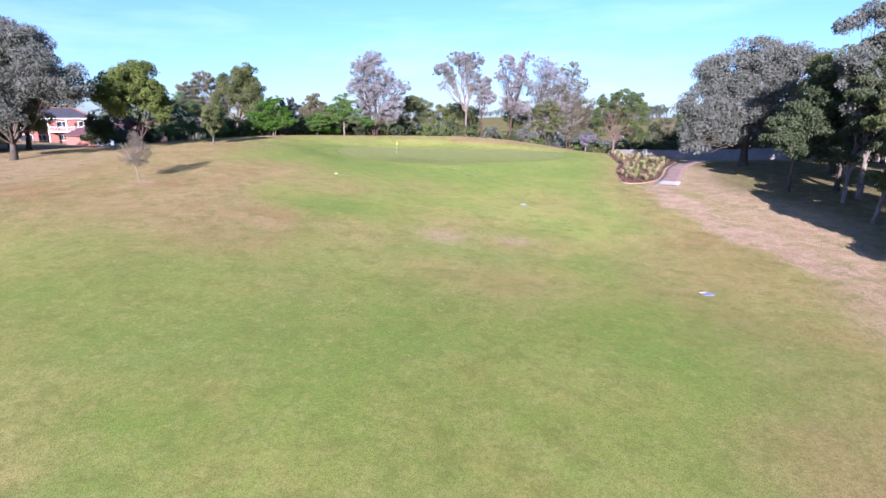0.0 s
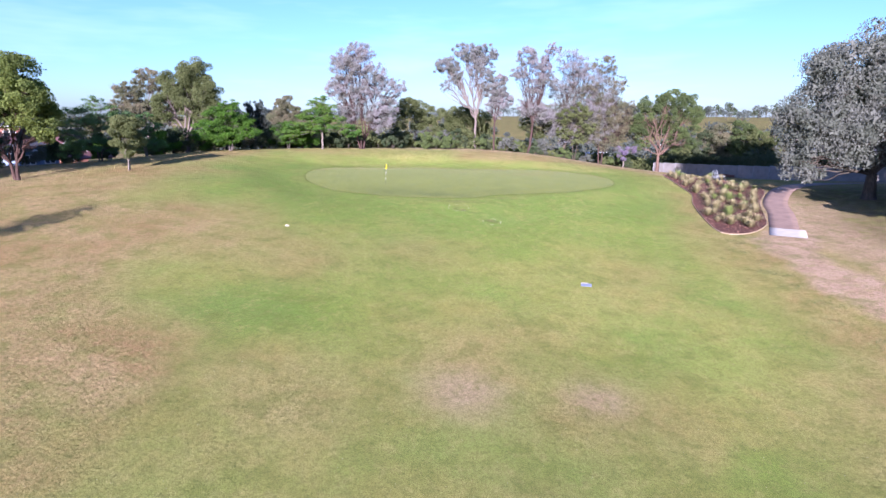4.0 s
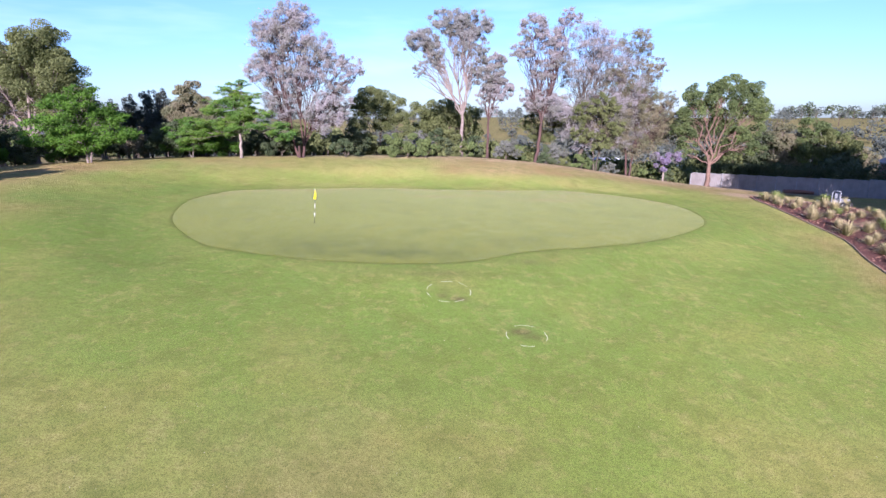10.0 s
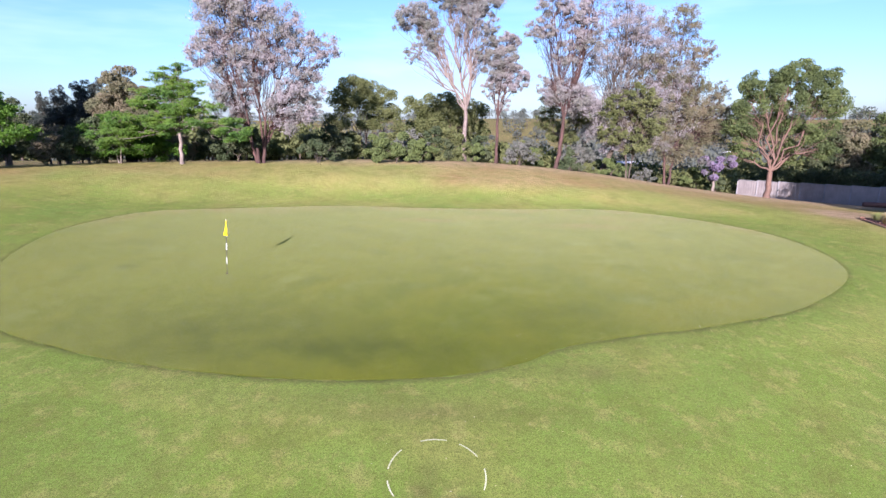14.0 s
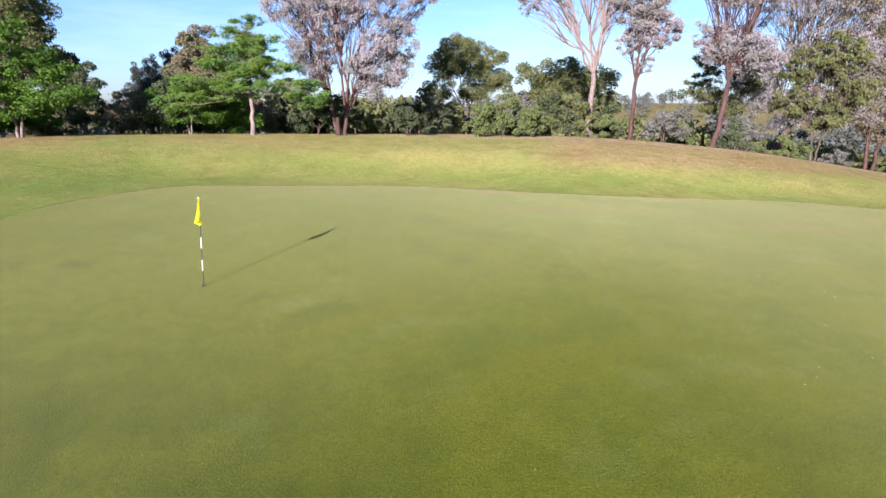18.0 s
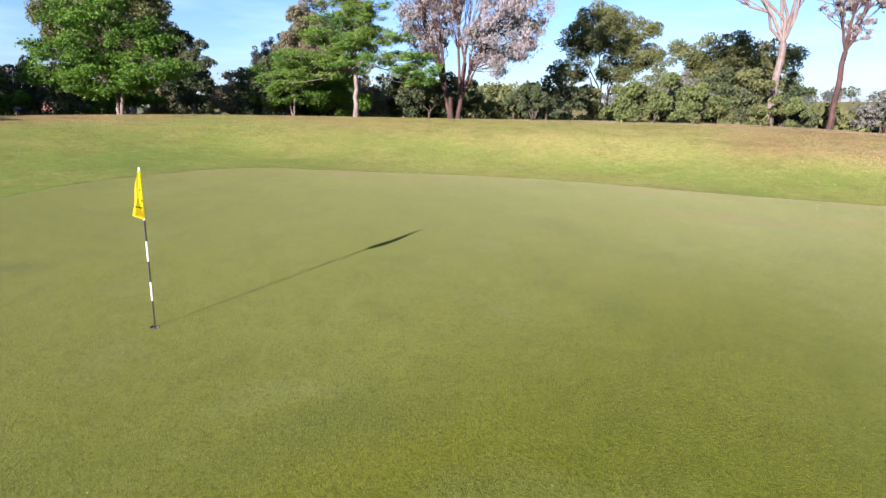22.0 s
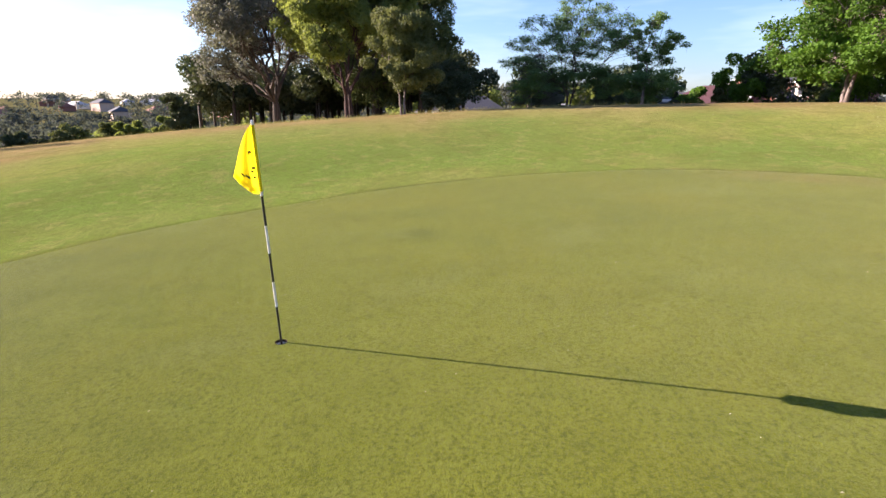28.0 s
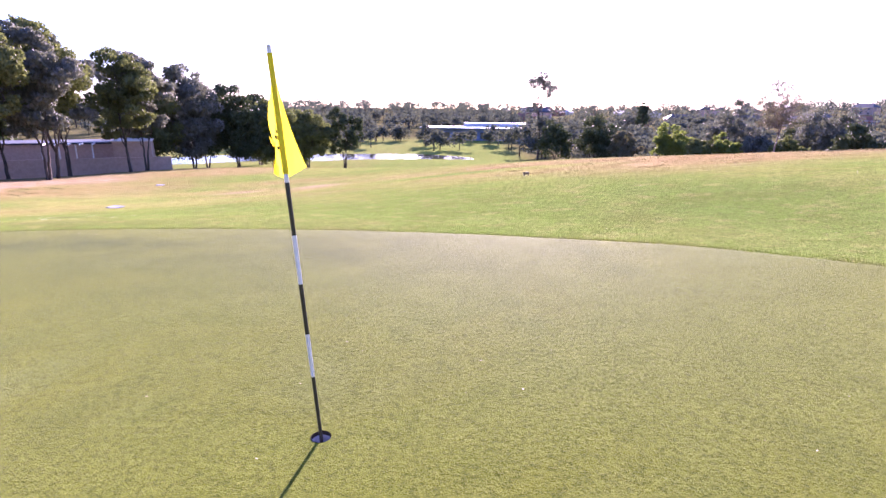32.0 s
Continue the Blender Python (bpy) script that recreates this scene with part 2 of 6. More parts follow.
TURF = grass_material("turf")
GREEN = green_material()
BARK_GREY = bark_material("grey_bark", (0.22, 0.19, 0.17), (0.15, 0.125, 0.11), (0.08, 0.065, 0.055))
BARK_PALE = bark_material("pale_bark", (0.195, 0.162, 0.150), (0.14, 0.112, 0.10), (0.085, 0.065, 0.056))
BARK_RED = bark_material("reddish_bark", (0.085, 0.048, 0.043), (0.055, 0.034, 0.031), (0.025, 0.017, 0.015))
BARK_BRONZE = bark_material("bronze_bark", (0.15, 0.095, 0.074), (0.105, 0.068, 0.055), (0.09, 0.055, 0.045))
BARK_DARK = bark_material("dark_bark", (0.10, 0.08, 0.065), (0.065, 0.052, 0.042), (0.03, 0.025, 0.02))
LEAF_PINK = leaf_material("pinkish_grey_leaves", (0.335, 0.310, 0.335), (0.245, 0.232, 0.255), (0.205, 0.205, 0.190), 0.35)
LEAF_LILAC = leaf_material("lilac_grey_leaves", (0.285, 0.285, 0.298), (0.205, 0.212, 0.225), (0.175, 0.185, 0.165), 0.35)
# Distance haze is mixed into this blue-grey leaf colour.
LEAF_FAR = leaf_material("hazed_far_leaves", (0.085, 0.100, 0.098), (0.065, 0.079, 0.080), (0.105, 0.116, 0.094), 0.3, 0.95, 0.05)
# Lighter than LEAF_FEATHER's acacia, lifting the shade these western trees stand in.
LEAF_ACACIA = leaf_material("blue_green_acacia_leaves", (0.13, 0.235, 0.10), (0.095, 0.185, 0.08), (0.15, 0.24, 0.075), 0.5)
LEAF_GREY = leaf_material("grey_green_leaves", (0.190, 0.196, 0.180), (0.128, 0.136, 0.124), (0.104, 0.116, 0.095), 0.35)
LEAF_OLIVE = leaf_material("olive_leaves", (0.170, 0.186, 0.078), (0.124, 0.146, 0.060), (0.098, 0.116, 0.044), 0.4)
LEAF_DARK = leaf_material("dark_green_leaves", (0.057, 0.079, 0.037), (0.040, 0.059, 0.029), (0.073, 0.088, 0.046), 0.25)
LEAF_CASUARINA = leaf_material("blue_green_needles", (0.050, 0.068, 0.060), (0.036, 0.050, 0.046), (0.070, 0.075, 0.065), 0.3)
LEAF_MID = leaf_material("mid_green_leaves", (0.133, 0.168, 0.059), (0.092, 0.126, 0.045), (0.077, 0.105, 0.042), 0.35)
LEAF_BRIGHT = leaf_material("bright_green_leaves", (0.118, 0.232, 0.028), (0.078, 0.168, 0.022), (0.055, 0.120, 0.019), 0.45)
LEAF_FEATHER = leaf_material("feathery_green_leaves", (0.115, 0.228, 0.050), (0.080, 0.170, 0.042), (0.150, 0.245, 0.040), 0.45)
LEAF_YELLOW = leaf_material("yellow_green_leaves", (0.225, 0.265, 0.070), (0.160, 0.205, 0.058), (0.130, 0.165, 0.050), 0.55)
LEAF_BROWN = leaf_material("brownish_leaves", (0.215, 0.180, 0.120), (0.150, 0.138, 0.090), (0.115, 0.122, 0.068), 0.3)
LEAF_PURPLE = leaf_material("purple_blossom", (0.22, 0.17, 0.27), (0.16, 0.13, 0.21), (0.14, 0.14, 0.13), 0.35)
LEAF_STRAW = leaf_material("straw_blades", (0.42, 0.36, 0.17), (0.30, 0.28, 0.11), (0.17, 0.20, 0.06), 0.3)
LEAF_TUFT = leaf_material("tussock_blades", (0.30, 0.27, 0.14), (0.42, 0.34, 0.22), (0.20, 0.20, 0.085), 0.25)
LEAF_TUFT2 = leaf_material("green_tussock_blades", (0.19, 0.25, 0.075), (0.28, 0.30, 0.11), (0.14, 0.20, 0.055), 0.3)
LEAF_ROUGH = leaf_material("rough_grass_blades", (0.27, 0.215, 0.11), (0.17, 0.155, 0.06), (0.21, 0.165, 0.09), 0.3)
BLADE = leaf_material("turf_blades", (0.155, 0.215, 0.040), (0.195, 0.215, 0.055), (0.115, 0.170, 0.028), 0.5)
CONCRETE = simple("worn_concrete", (0.30, 0.205, 0.170), (0.22, 0.15, 0.122), 1.2, 0.9, 0, 0.004)
PALE_CONCRETE = simple("pale_concrete", (0.55, 0.50, 0.47), (0.44, 0.40, 0.37), 1.5, 0.9, 0, 0.004)
MULCH = simple("bark_mulch", (0.125, 0.048, 0.037), (0.058, 0.023, 0.019), 7.0, 0.95, 0, 0.03)
EDGING = simple("timber_edging", (0.34, 0.26, 0.18), (0.23, 0.17, 0.11), 4.0, 0.85, 0, 0.004)
STEEL_FENCE = simple("grey_steel_sheet", (0.26, 0.24, 0.245), (0.21, 0.19, 0.195), 1.5, 0.5, 0.1)
POST_STEEL = simple("grey_steel_post", (0.27, 0.28, 0.31), None, 3, 0.5, 0.2)
GALV = simple("galvanised_steel", (0.55, 0.56, 0.57), None, 8, 0.4, 0.8)
BRICK = simple("red_brick_wall", (0.30, 0.135, 0.10), (0.22, 0.10, 0.08), 3.0, 0.85, 0, 0.004)
BRICK_TAN = simple("tan_brick_wall", (0.52, 0.38, 0.30), (0.43, 0.31, 0.24), 3.0, 0.85, 0, 0.004)
CREAM = simple("cream_stucco", (0.66, 0.60, 0.50), (0.58, 0.52, 0.43), 2.0, 0.8)
WHITE = simple("white_paint", (0.80, 0.80, 0.78), (0.70, 0.70, 0.68), 5.0, 0.5)
ROOF_DARK = simple("dark_roof_tiles", (0.075, 0.075, 0.085), (0.05, 0.05, 0.058), 3.0, 0.6)
ROOF_RED = simple("terracotta_roof_tiles", (0.27, 0.10, 0.065), (0.19, 0.075, 0.05), 3.0, 0.7)
ROOF_MAROON = simple("dark_red_roof_tiles", (0.13, 0.06, 0.06), (0.09, 0.045, 0.045), 3.0, 0.6)
ROOF_PALE = simple("pale_metal_roof", (0.46, 0.47, 0.49), (0.40, 0.41, 0.43), 2.0, 0.75)
BLUE_WALL = simple("blue_grey_wall", (0.20, 0.25, 0.34), (0.15, 0.19, 0.27), 2.0, 0.7)
BLACK_PAINT = simple("black_pole_paint", (0.018, 0.018, 0.02), (0.03, 0.03, 0.03), 30.0, 0.4, 0, 0, 0.5)
WHITE_PAINT = simple("white_pole_paint", (0.78, 0.78, 0.77), (0.68, 0.68, 0.66), 30.0, 0.4, 0, 0, 0.5)
DARK_PRINT = simple("black_print", (0.03, 0.03, 0.025), None, 30, 0.7)
CUP_WHITE = simple("white_cup_liner", (0.62, 0.64, 0.68), (0.52, 0.53, 0.56), 20, 0.5)
SOIL = simple("dark_soil", (0.07, 0.05, 0.035), None, 20, 0.95)
LINE_PAINT = simple("white_line_paint", (0.58, 0.59, 0.46), (0.34, 0.37, 0.20), 25.0, 0.9)
BOARD_BLUE = simple("blue_grey_board", (0.16, 0.18, 0.30), (0.22, 0.25, 0.36), 5.0, 0.6)
TIMBER = simple("weathered_timber", (0.30, 0.24, 0.18), (0.20, 0.155, 0.115), 6, 0.85)
STUMP_RED = simple("weathered_rusty_timber", (0.22, 0.10, 0.07), (0.14, 0.07, 0.05), 5, 0.9)


def flag_material():
    m = Mat("yellow_flag_cloth", 0.6, 0, 0.2)
    base = m.mix(m.noise(9, 3), (0.95, 0.82, 0.012), (0.93, 0.77, 0.01))
    m.col(base).bump(m.noise(400, 2, 0.2, 0.8), 0.0006, 0.4)
    tr = m.n("ShaderNodeBsdfTranslucent")
    m.to(m.mix(0.0, base, base), tr.inputs[0])
    mx = m.n("ShaderNodeMixShader")
    mx.inputs[0].default_value = 0.5
    m.to(m.b.outputs[0], mx.inputs[1])
    m.to(tr.outputs[0], mx.inputs[2])
    m.to(mx.outputs[0], m.t.nodes["Material Output"].inputs[0])
    return m.m


def water_material():
    m = Mat("pond_water", 0.06, 0, 0.5)
    m.col(m.mix(m.noise(0.08, 3), (0.03, 0.04, 0.035), (0.05, 0.055, 0.045)))
    m.bump(m.noise(2.5, 3, 0.2, 0.8, stretch=(1, 2.5, 1)), 0.03, 0.25)
    return m.m


def glass_material():
    m = Mat("window_glass", 0.05, 0, 0.6)
    m.col(m.mix(m.noise(0.7, 2), (0.03, 0.035, 0.045), (0.06, 0.065, 0.075)))
    return m.m


FLAG, WATER, GLASS = flag_material(), water_material(), glass_material()


# ---- mesh helpers ----
def mesh_from(name, verts, faces, material, smooth=False):
    me = bpy.data.meshes.new(name)
    me.from_pydata([tuple(v) for v in verts], [], [tuple(f) for f in faces])
    me.materials.append(material)
    if smooth:
        me.polygons.foreach_set("use_smooth", np.ones(len(me.polygons), bool))
    me.update()
    return me


def fast_mesh(name, verts, quads, material, smooth=False):
    """A mesh of quads from numpy arrays."""
    me = bpy.data.meshes.new(name)
    verts, quads = np.asarray(verts, np.float32), np.asarray(quads, np.int32)
    me.vertices.add(len(verts))
    me.vertices.foreach_set("co", verts.ravel())
    me.loops.add(quads.size)
    me.loops.foreach_set("vertex_index", quads.ravel())
    me.polygons.add(len(quads))
    me.polygons.foreach_set("loop_start", np.arange(0, quads.size, quads.shape[1], dtype=np.int32))
    if smooth:
        me.polygons.foreach_set("use_smooth", np.ones(len(quads), bool))
    me.materials.append(material)
    me.update(calc_edges=True)
    me.validate()
    return me


def part(name, me, parent, label=""):
    ob = new(name, me)
    ob.parent = parent
    if label:
        tagged(ob, label)
    return ob


def thing(name, label, category, where=(0, 0, 0), turn=0.0, group="", kind=""):
    ob = new(name)
    ob.empty_display_size = 0.2
    ob.matrix_world = pose(*where, 0, 0, turn)
    return tagged(ob, label, category, group, kind)


def boxes(name, specs, material, bevel=0.0):
    """One mesh of boxes: each (cx, cy, cz, sx, sy, sz)."""
    bm = bmesh.new()
    for cx, cy, cz, sx, sy, sz in specs:
        bmesh.ops.create_cube(bm, size=1, matrix=Matrix.Translation((cx, cy, cz)) @ Matrix.Diagonal((sx, sy, sz, 1)))
    if bevel:
        bmesh.ops.bevel(bm, geom=bm.edges[:], offset=bevel, segments=1, affect="EDGES")
    me = bpy.data.meshes.new(name)
    bm.to_mesh(me)
    bm.free()
    me.materials.append(material)
    return me


def tubes(paths, sides=6):
    """Vertices and quads of tapered tubes. Each path: points (n, 3) and radii (n)."""
    vs, fs, k = [], [], 0
    ang = np.linspace(0, 2 * np.pi, sides, endpoint=False)
    for p, r in paths:
        p, r = np.asarray(p, float), np.asarray(r, float)
        d = np.gradient(p, axis=0)
        d /= np.linalg.norm(d, axis=1, keepdims=True) + 1e-9
        ref = np.where(np.abs(d[:, 2:3]) > 0.9, np.array([[1.0, 0, 0]]), np.array([[0, 0, 1.0]]))
        a = np.cross(d, ref)
        a /= np.linalg.norm(a, axis=1, keepdims=True) + 1e-9
        b = np.cross(d, a)
        ring = p[:, None] + r[:, None, None] * (np.cos(ang)[None, :, None] * a[:, None] + np.sin(ang)[None, :, None] * b[:, None])
        n = len(p)
        vs.append(ring.reshape(-1, 3))
        i, j = np.meshgrid(np.arange(n - 1), np.arange(sides), indexing="ij")
        j2 = (j + 1) % sides
        fs.append(np.stack([k + i * sides + j, k + i * sides + j2, k + (i + 1) * sides + j2, k + (i + 1) * sides + j], -1).reshape(-1, 4))
        k += n * sides
    return np.concatenate(vs), np.concatenate(fs)


# ---- the lie of the land ----
HILL_X, HILL_Y = np.arange(-80, 81, 20.0), np.arange(-110, 91, 20.0)
HILLS = [
    [-0.39, -1.04, -1.65, -2.37, -3.42, -4.19, -2.45, -1.76, -1.63],
    [-1.53, -3.37, -2.91, -2.03, -1.32, -1.17, -0.91, -2.83, -4.48],
    [-1.53, -2.59, -0.77, -0.85, -1.44, -1.38, -0.94, -0.81, -2.74],
    [-0.76, 0.06, -0.32, -0.49, -0.05, -1.03, -1.42, -1.66, -0.79],
    [-2.22, 0.67, -0.68, 0.28, -0.81, -2.24, 0.95, -0.19, -0.33],
    [-1.14, 1.23, -0.06, 0.91, 0.92, 0.39, -1.48, 1.43, 0.01],
    [1.98, -0.3, -0.4, 2.33, -3.61, 2.23, -0.73, 1.02, -0.21],
    [0.24, -1.0, 0.14, 0.95, 2.6, 1.64, -1.09, -0.22, -0.48],
    [-0.78, -0.57, 0.89, -0.69, -0.29, -0.78, 0.09, -0.51, -1.2],
    [-0.56, -0.41, -0.11, -0.43, -0.64, -0.92, -1.32, -2.06, -2.52],
    [-0.42, -0.42, -0.72, -0.97, -0.46, -0.56, -1.12, -1.44, -1.65],
]
BENCH_X, BENCH_Y = np.arange(-20, 31, 10.0), np.arange(-20, 31, 10.0)
BENCH = [
    [0.09, -0.23, 0.22, -0.08, -0.15, 0.36],
    [-0.17, 0.16, -0.4, 0.02, 0.15, -0.36],
    [0.13, -0.04, 0.53, 0.4, -0.02, -0.09],
    [0.24, -0.74, -0.54, -0.37, -0.56, 0.1],
    [-0.01, 0.4, 0.41, 0.05, -0.26, 0.1],
    [-0.19, -0.21, -0.11, 0.05, 0.04, 0.0],
]

GREEN_EDGE = [(-9.5, 6.0), (-8.2, 10.2), (-4.2, 12.5), (1.4, 14.1), (6.7, 14.0), (12.5, 14.3), (17.8, 14.8), (22.2, 11.8), (24.6, 7.3), (23.8, 2.0),
              (19.8, -1.9), (15.9, -3.7), (13.5, -4.4), (11.1, -5.3), (9.9, -6.2), (7.8, -6.95), (5.0, -7.2), (2.3, -7.0), (-0.5, -6.45), (-2.4, -5.8),
              (-4.0, -5.15), (-5.2, -4.2), (-6.3, -3.0), (-7.5, -1.5), (-8.5, 0.4), (-9.3, 3.0)]
RIM_ANGLE, RIM_REACH = zip(*sorted((math.atan2(b, a), math.hypot(a, b)) for a, b in GREEN_EDGE))


def smooth(a, b, v):
    v = np.clip((v - a) / (b - a), 0, 1)
    return v * v * (3 - 2 * v)


def ground(x, y):
    """The height of the land: swells round the green, a valley beyond, low hills at the horizon."""
    x, y = np.asarray(x, float), np.asarray(y, float)
    z = -0.6 - 0.015 * np.clip(x, -150, 150)
    for row, b in zip(HILLS, HILL_Y):
        for c, a in zip(row, HILL_X):
            z = z + c * np.exp(-((x - a) ** 2 + (y - b) ** 2) / 578.0)
    for row, b in zip(BENCH, BENCH_Y):
        for c, a in zip(row, BENCH_X):
            z = z + c * np.exp(-((x - a) ** 2 + (y - b) ** 2) / 112.5)
    z = z - 0.22 * np.exp(-(((x - 2) / 18) ** 2) - ((y - 24) / 8) ** 2) - 0.6 * np.exp(-(((x - 31) / 9) ** 2) - ((y - 24) / 8) ** 2)
    # the green lies on a gently tilted, slightly domed shelf
    rim = np.interp(np.arctan2(y, x), RIM_ANGLE, RIM_REACH, period=2 * np.pi)
    shelf = 1 - smooth(0.0, 7.0, np.hypot(x, y) - rim)
    z = z * (1 - shelf) + (0.045 * y - 0.02 * x - 0.0016 * y * y + 0.005 * np.maximum(0, -x - 3) ** 2) * shelf
    r = np.hypot(x, y)
    south = smooth(20, -60, y)
    rise = 17 - 10 * south * smooth(-0.7, -0.2, x / (r + 1))
    far = -2.0 - 9.0 * np.maximum(south, smooth(30, 120, y)) + (rise + 3 * np.sin(x / 140.0 + 1) + 2 * np.sin(y / 170.0)) * smooth(210, 560, r)
    w = smooth(88, 135, r) * np.maximum(south, np.maximum(smooth(60, 130, y), smooth(85, 150, np.abs(x))))
    return z * (1 - w) + far * w


def G(x, y):
    return float(ground(x, y))



def closed_curve(points, per=12):
    """A closed Catmull-Rom line through the points."""
    p = np.array(points, float)
    out = []
    for i in range(len(p)):
        a, b, c, d = p[i - 1], p[i], p[(i + 1) % len(p)], p[(i + 2) % len(p)]
        for t in np.linspace(0, 1, per, endpoint=False):
            out.append(0.5 * (2 * b + (c - a) * t + (2 * a - 5 * b + 4 * c - d) * t * t + (3 * b - a - 3 * c + d) * t**3))
    return np.array(out)


def open_curve(points, per=8):
    p = np.array(points, float)
    p = np.vstack([2 * p[0] - p[1], p, 2 * p[-1] - p[-2]])
    out = []
    for i in range(1, len(p) - 2):
        a, b, c, d = p[i - 1], p[i], p[i + 1], p[i + 2]
        for t in np.linspace(0, 1, per, endpoint=False):
            out.append(0.5 * (2 * b + (c - a) * t + (2 * a - 5 * b + 4 * c - d) * t * t + (3 * b - a - 3 * c + d) * t**3))
    return np.array(out + [p[-2]])


def inside(poly, x, y):
    """Which points lie in the closed line."""
    x, y = np.asarray(x, float), np.asarray(y, float)
    hit = np.zeros(x.shape, bool)
    a = poly
    b = np.roll(poly, -1, axis=0)
    for (x1, y1), (x2, y2) in zip(a, b):
        if y1 != y2:
            hit ^= ((y1 > y) != (y2 > y)) & (x < (x2 - x1) * (y - y1) / (y2 - y1) + x1)
    return hit


def away(poly, x, y, closed=True):
    """The distance to a line of points."""
    d = np.full(np.shape(x), 1e9)
    for i in range(len(poly) - (0 if closed else 1)):
        p, q = poly[i], poly[(i + 1) % len(poly)]
        v = q - p
        t = np.clip(((x - p[0]) * v[0] + (y - p[1]) * v[1]) / (v @ v + 1e-9), 0, 1)
        d = np.minimum(d, np.hypot(x - p[0] - t * v[0], y - p[1] - t * v[1]))
    return d


EDGE = closed_curve(GREEN_EDGE)
BED = closed_curve([(33.5, 14.5), (32.0, 6.0), (31.6, 0.6), (30.2, -3.3), (29.0, -9.0), (28.6, -13.2), (30.6, -13.4), (33.4, -10.6), (35.4, -6.0), (37.0, -2.3), (40.6, 4.0), (40.8, 9.0), (38.5, 13.5)], 6)
CART_PATH = open_curve([(34.2, -11.8), (36.6, -6.8), (38.3, -2.6), (41.2, 2.2), (43.9, 5.8), (49.0, 10.5), (58.0, 12.5), (72.0, 9.0)], 8)
TRACK = open_curve([(36.5, 20.0), (34.0, 15.5)], 4)
DIRT = open_curve([(34.2, -12.2), (31.6, -17.5), (31.4, -24.0), (32.4, -32.0), (35.0, -41.0)], 6)


def zones(x, y):
    """How dry, how lush and how bare the turf is at a place."""
    wob = 4 * np.sin(x * 0.31 + 1) * np.sin(y * 0.27) + 3 * np.sin(x * 0.11 + y * 0.17)
    dry = smooth(-2, -12, x + 0.16 * (y + 20) + wob + 10 * smooth(-22, -9, y) - 2) * (1 - 0.7 * smooth(-37, -49, y))
    dry = np.maximum(dry, 0.6 * smooth(13, 21, y + 0.25 * wob) * (1 - 0.35 * smooth(-12, -2, x)))
    dry = np.maximum(dry, 0.9 * smooth(15.5, 19.5, y + 0.2 * wob - 0.1 * x) * smooth(2, 9, x))
    dry = np.maximum(dry, 0.8 * smooth(24, 32, x + 0.4 * wob - 0.12 * y))
    for cx, cy, r, a in ((9, -34, 4.5, 0.65), (2, -38, 5, 0.6), (14, -37, 4, 0.6), (6, -20, 4, 0.5), (19, -22, 4, 0.5), (13, -46, 6, 0.5), (-3, -24, 5, 0.7), (-9, -17, 4.5, 0.85), (-7, -23, 5, 0.85)):
        dry = np.maximum(dry, a * np.exp(-((x - cx) ** 2 + (y - cy) ** 2) / (r * r)))
    lush = np.zeros_like(dry)
    for cx, cy, rx, ry, a in ((-12, 1, 5, 6, 0.9), (-16, 1.2, 6, 3.5, 1.0), (-15.5, -6, 5, 5, 0.9), (-8, -6.5, 6.5, 4.5, 0.9), (12, -9, 9, 4, 0.9), (6, -13, 14, 5, 0.85), (10, -18, 12, 4, 0.5), (-2, -31.5, 5.5, 2.8, 1.0), (18, -14, 7, 5, 0.7), (0, -55, 16, 7, 0.8), (22, -52, 8, 8, 0.7), (27, 3, 4, 8, 0.5), (-5, 17, 9, 1.5, 0.6), (8, 17, 8, 1.3, 0.9)):
        lush = np.maximum(lush, a * np.exp(-(((x - cx) / rx) ** 2 + ((y - cy) / ry) ** 2)))
    apron = away(EDGE, x, y)
    lush = np.maximum(lush, 0.85 * smooth(16, 6, apron) * smooth(16, 9, y) * smooth(34, 26, x) * smooth(-19, -12, x))
    lush = np.maximum(lush, 0.8 * smooth(-78, -92, y) * smooth(-40, -20, x))
    dry = dry * (1 - 0.7 * lush)
    bare = smooth(2.3, 1.3, away(DIRT, x, y, False) - 0.4 * np.sin(y * 0.7) - 0.25 * np.sin(y * 1.9 + x))
    bare = np.maximum(bare, 0.8 * smooth(31, 36, x + 0.3 * wob) * smooth(-75, -45, y) * smooth(16, 0, y))
    bare = np.maximum(bare, 0.8 * smooth(3.5, 1.0, away(TRACK, x, y, False)))
    bare = np.maximum(bare, 0.7 * smooth(24, 30, y) * smooth(60, 40, y))
    bare = np.maximum(bare, 0.6 * smooth(-26, -34, x) * smooth(-60, -20, y))
    bare = np.maximum(bare, 0.8 * np.exp(-((x + 19.4) ** 2 + (y + 29.6) ** 2) / 1.3))
    for cx, cy, r in ((8.6, -36.5, 3.0), (14.0, -36.0, 1.5)):
        bare = np.maximum(bare, 0.7 * np.exp(-((x - cx) ** 2 + (y - cy) ** 2) / r))
    r = np.hypot(x, y)
    dark_ground = smooth(70, 105, r) * (1 - smooth(-28, -16, x) * smooth(84, 70, x) * smooth(-236, -222, y) * smooth(-60, -75, y))
    # Eastern belt: dark litter that also puts the canopy's shade into the ground.
    dark_ground = np.maximum(dark_ground, 0.85 * smooth(37.5, 43, x + 0.3 * wob) * smooth(-70, -50, y) * smooth(12, 2, y))
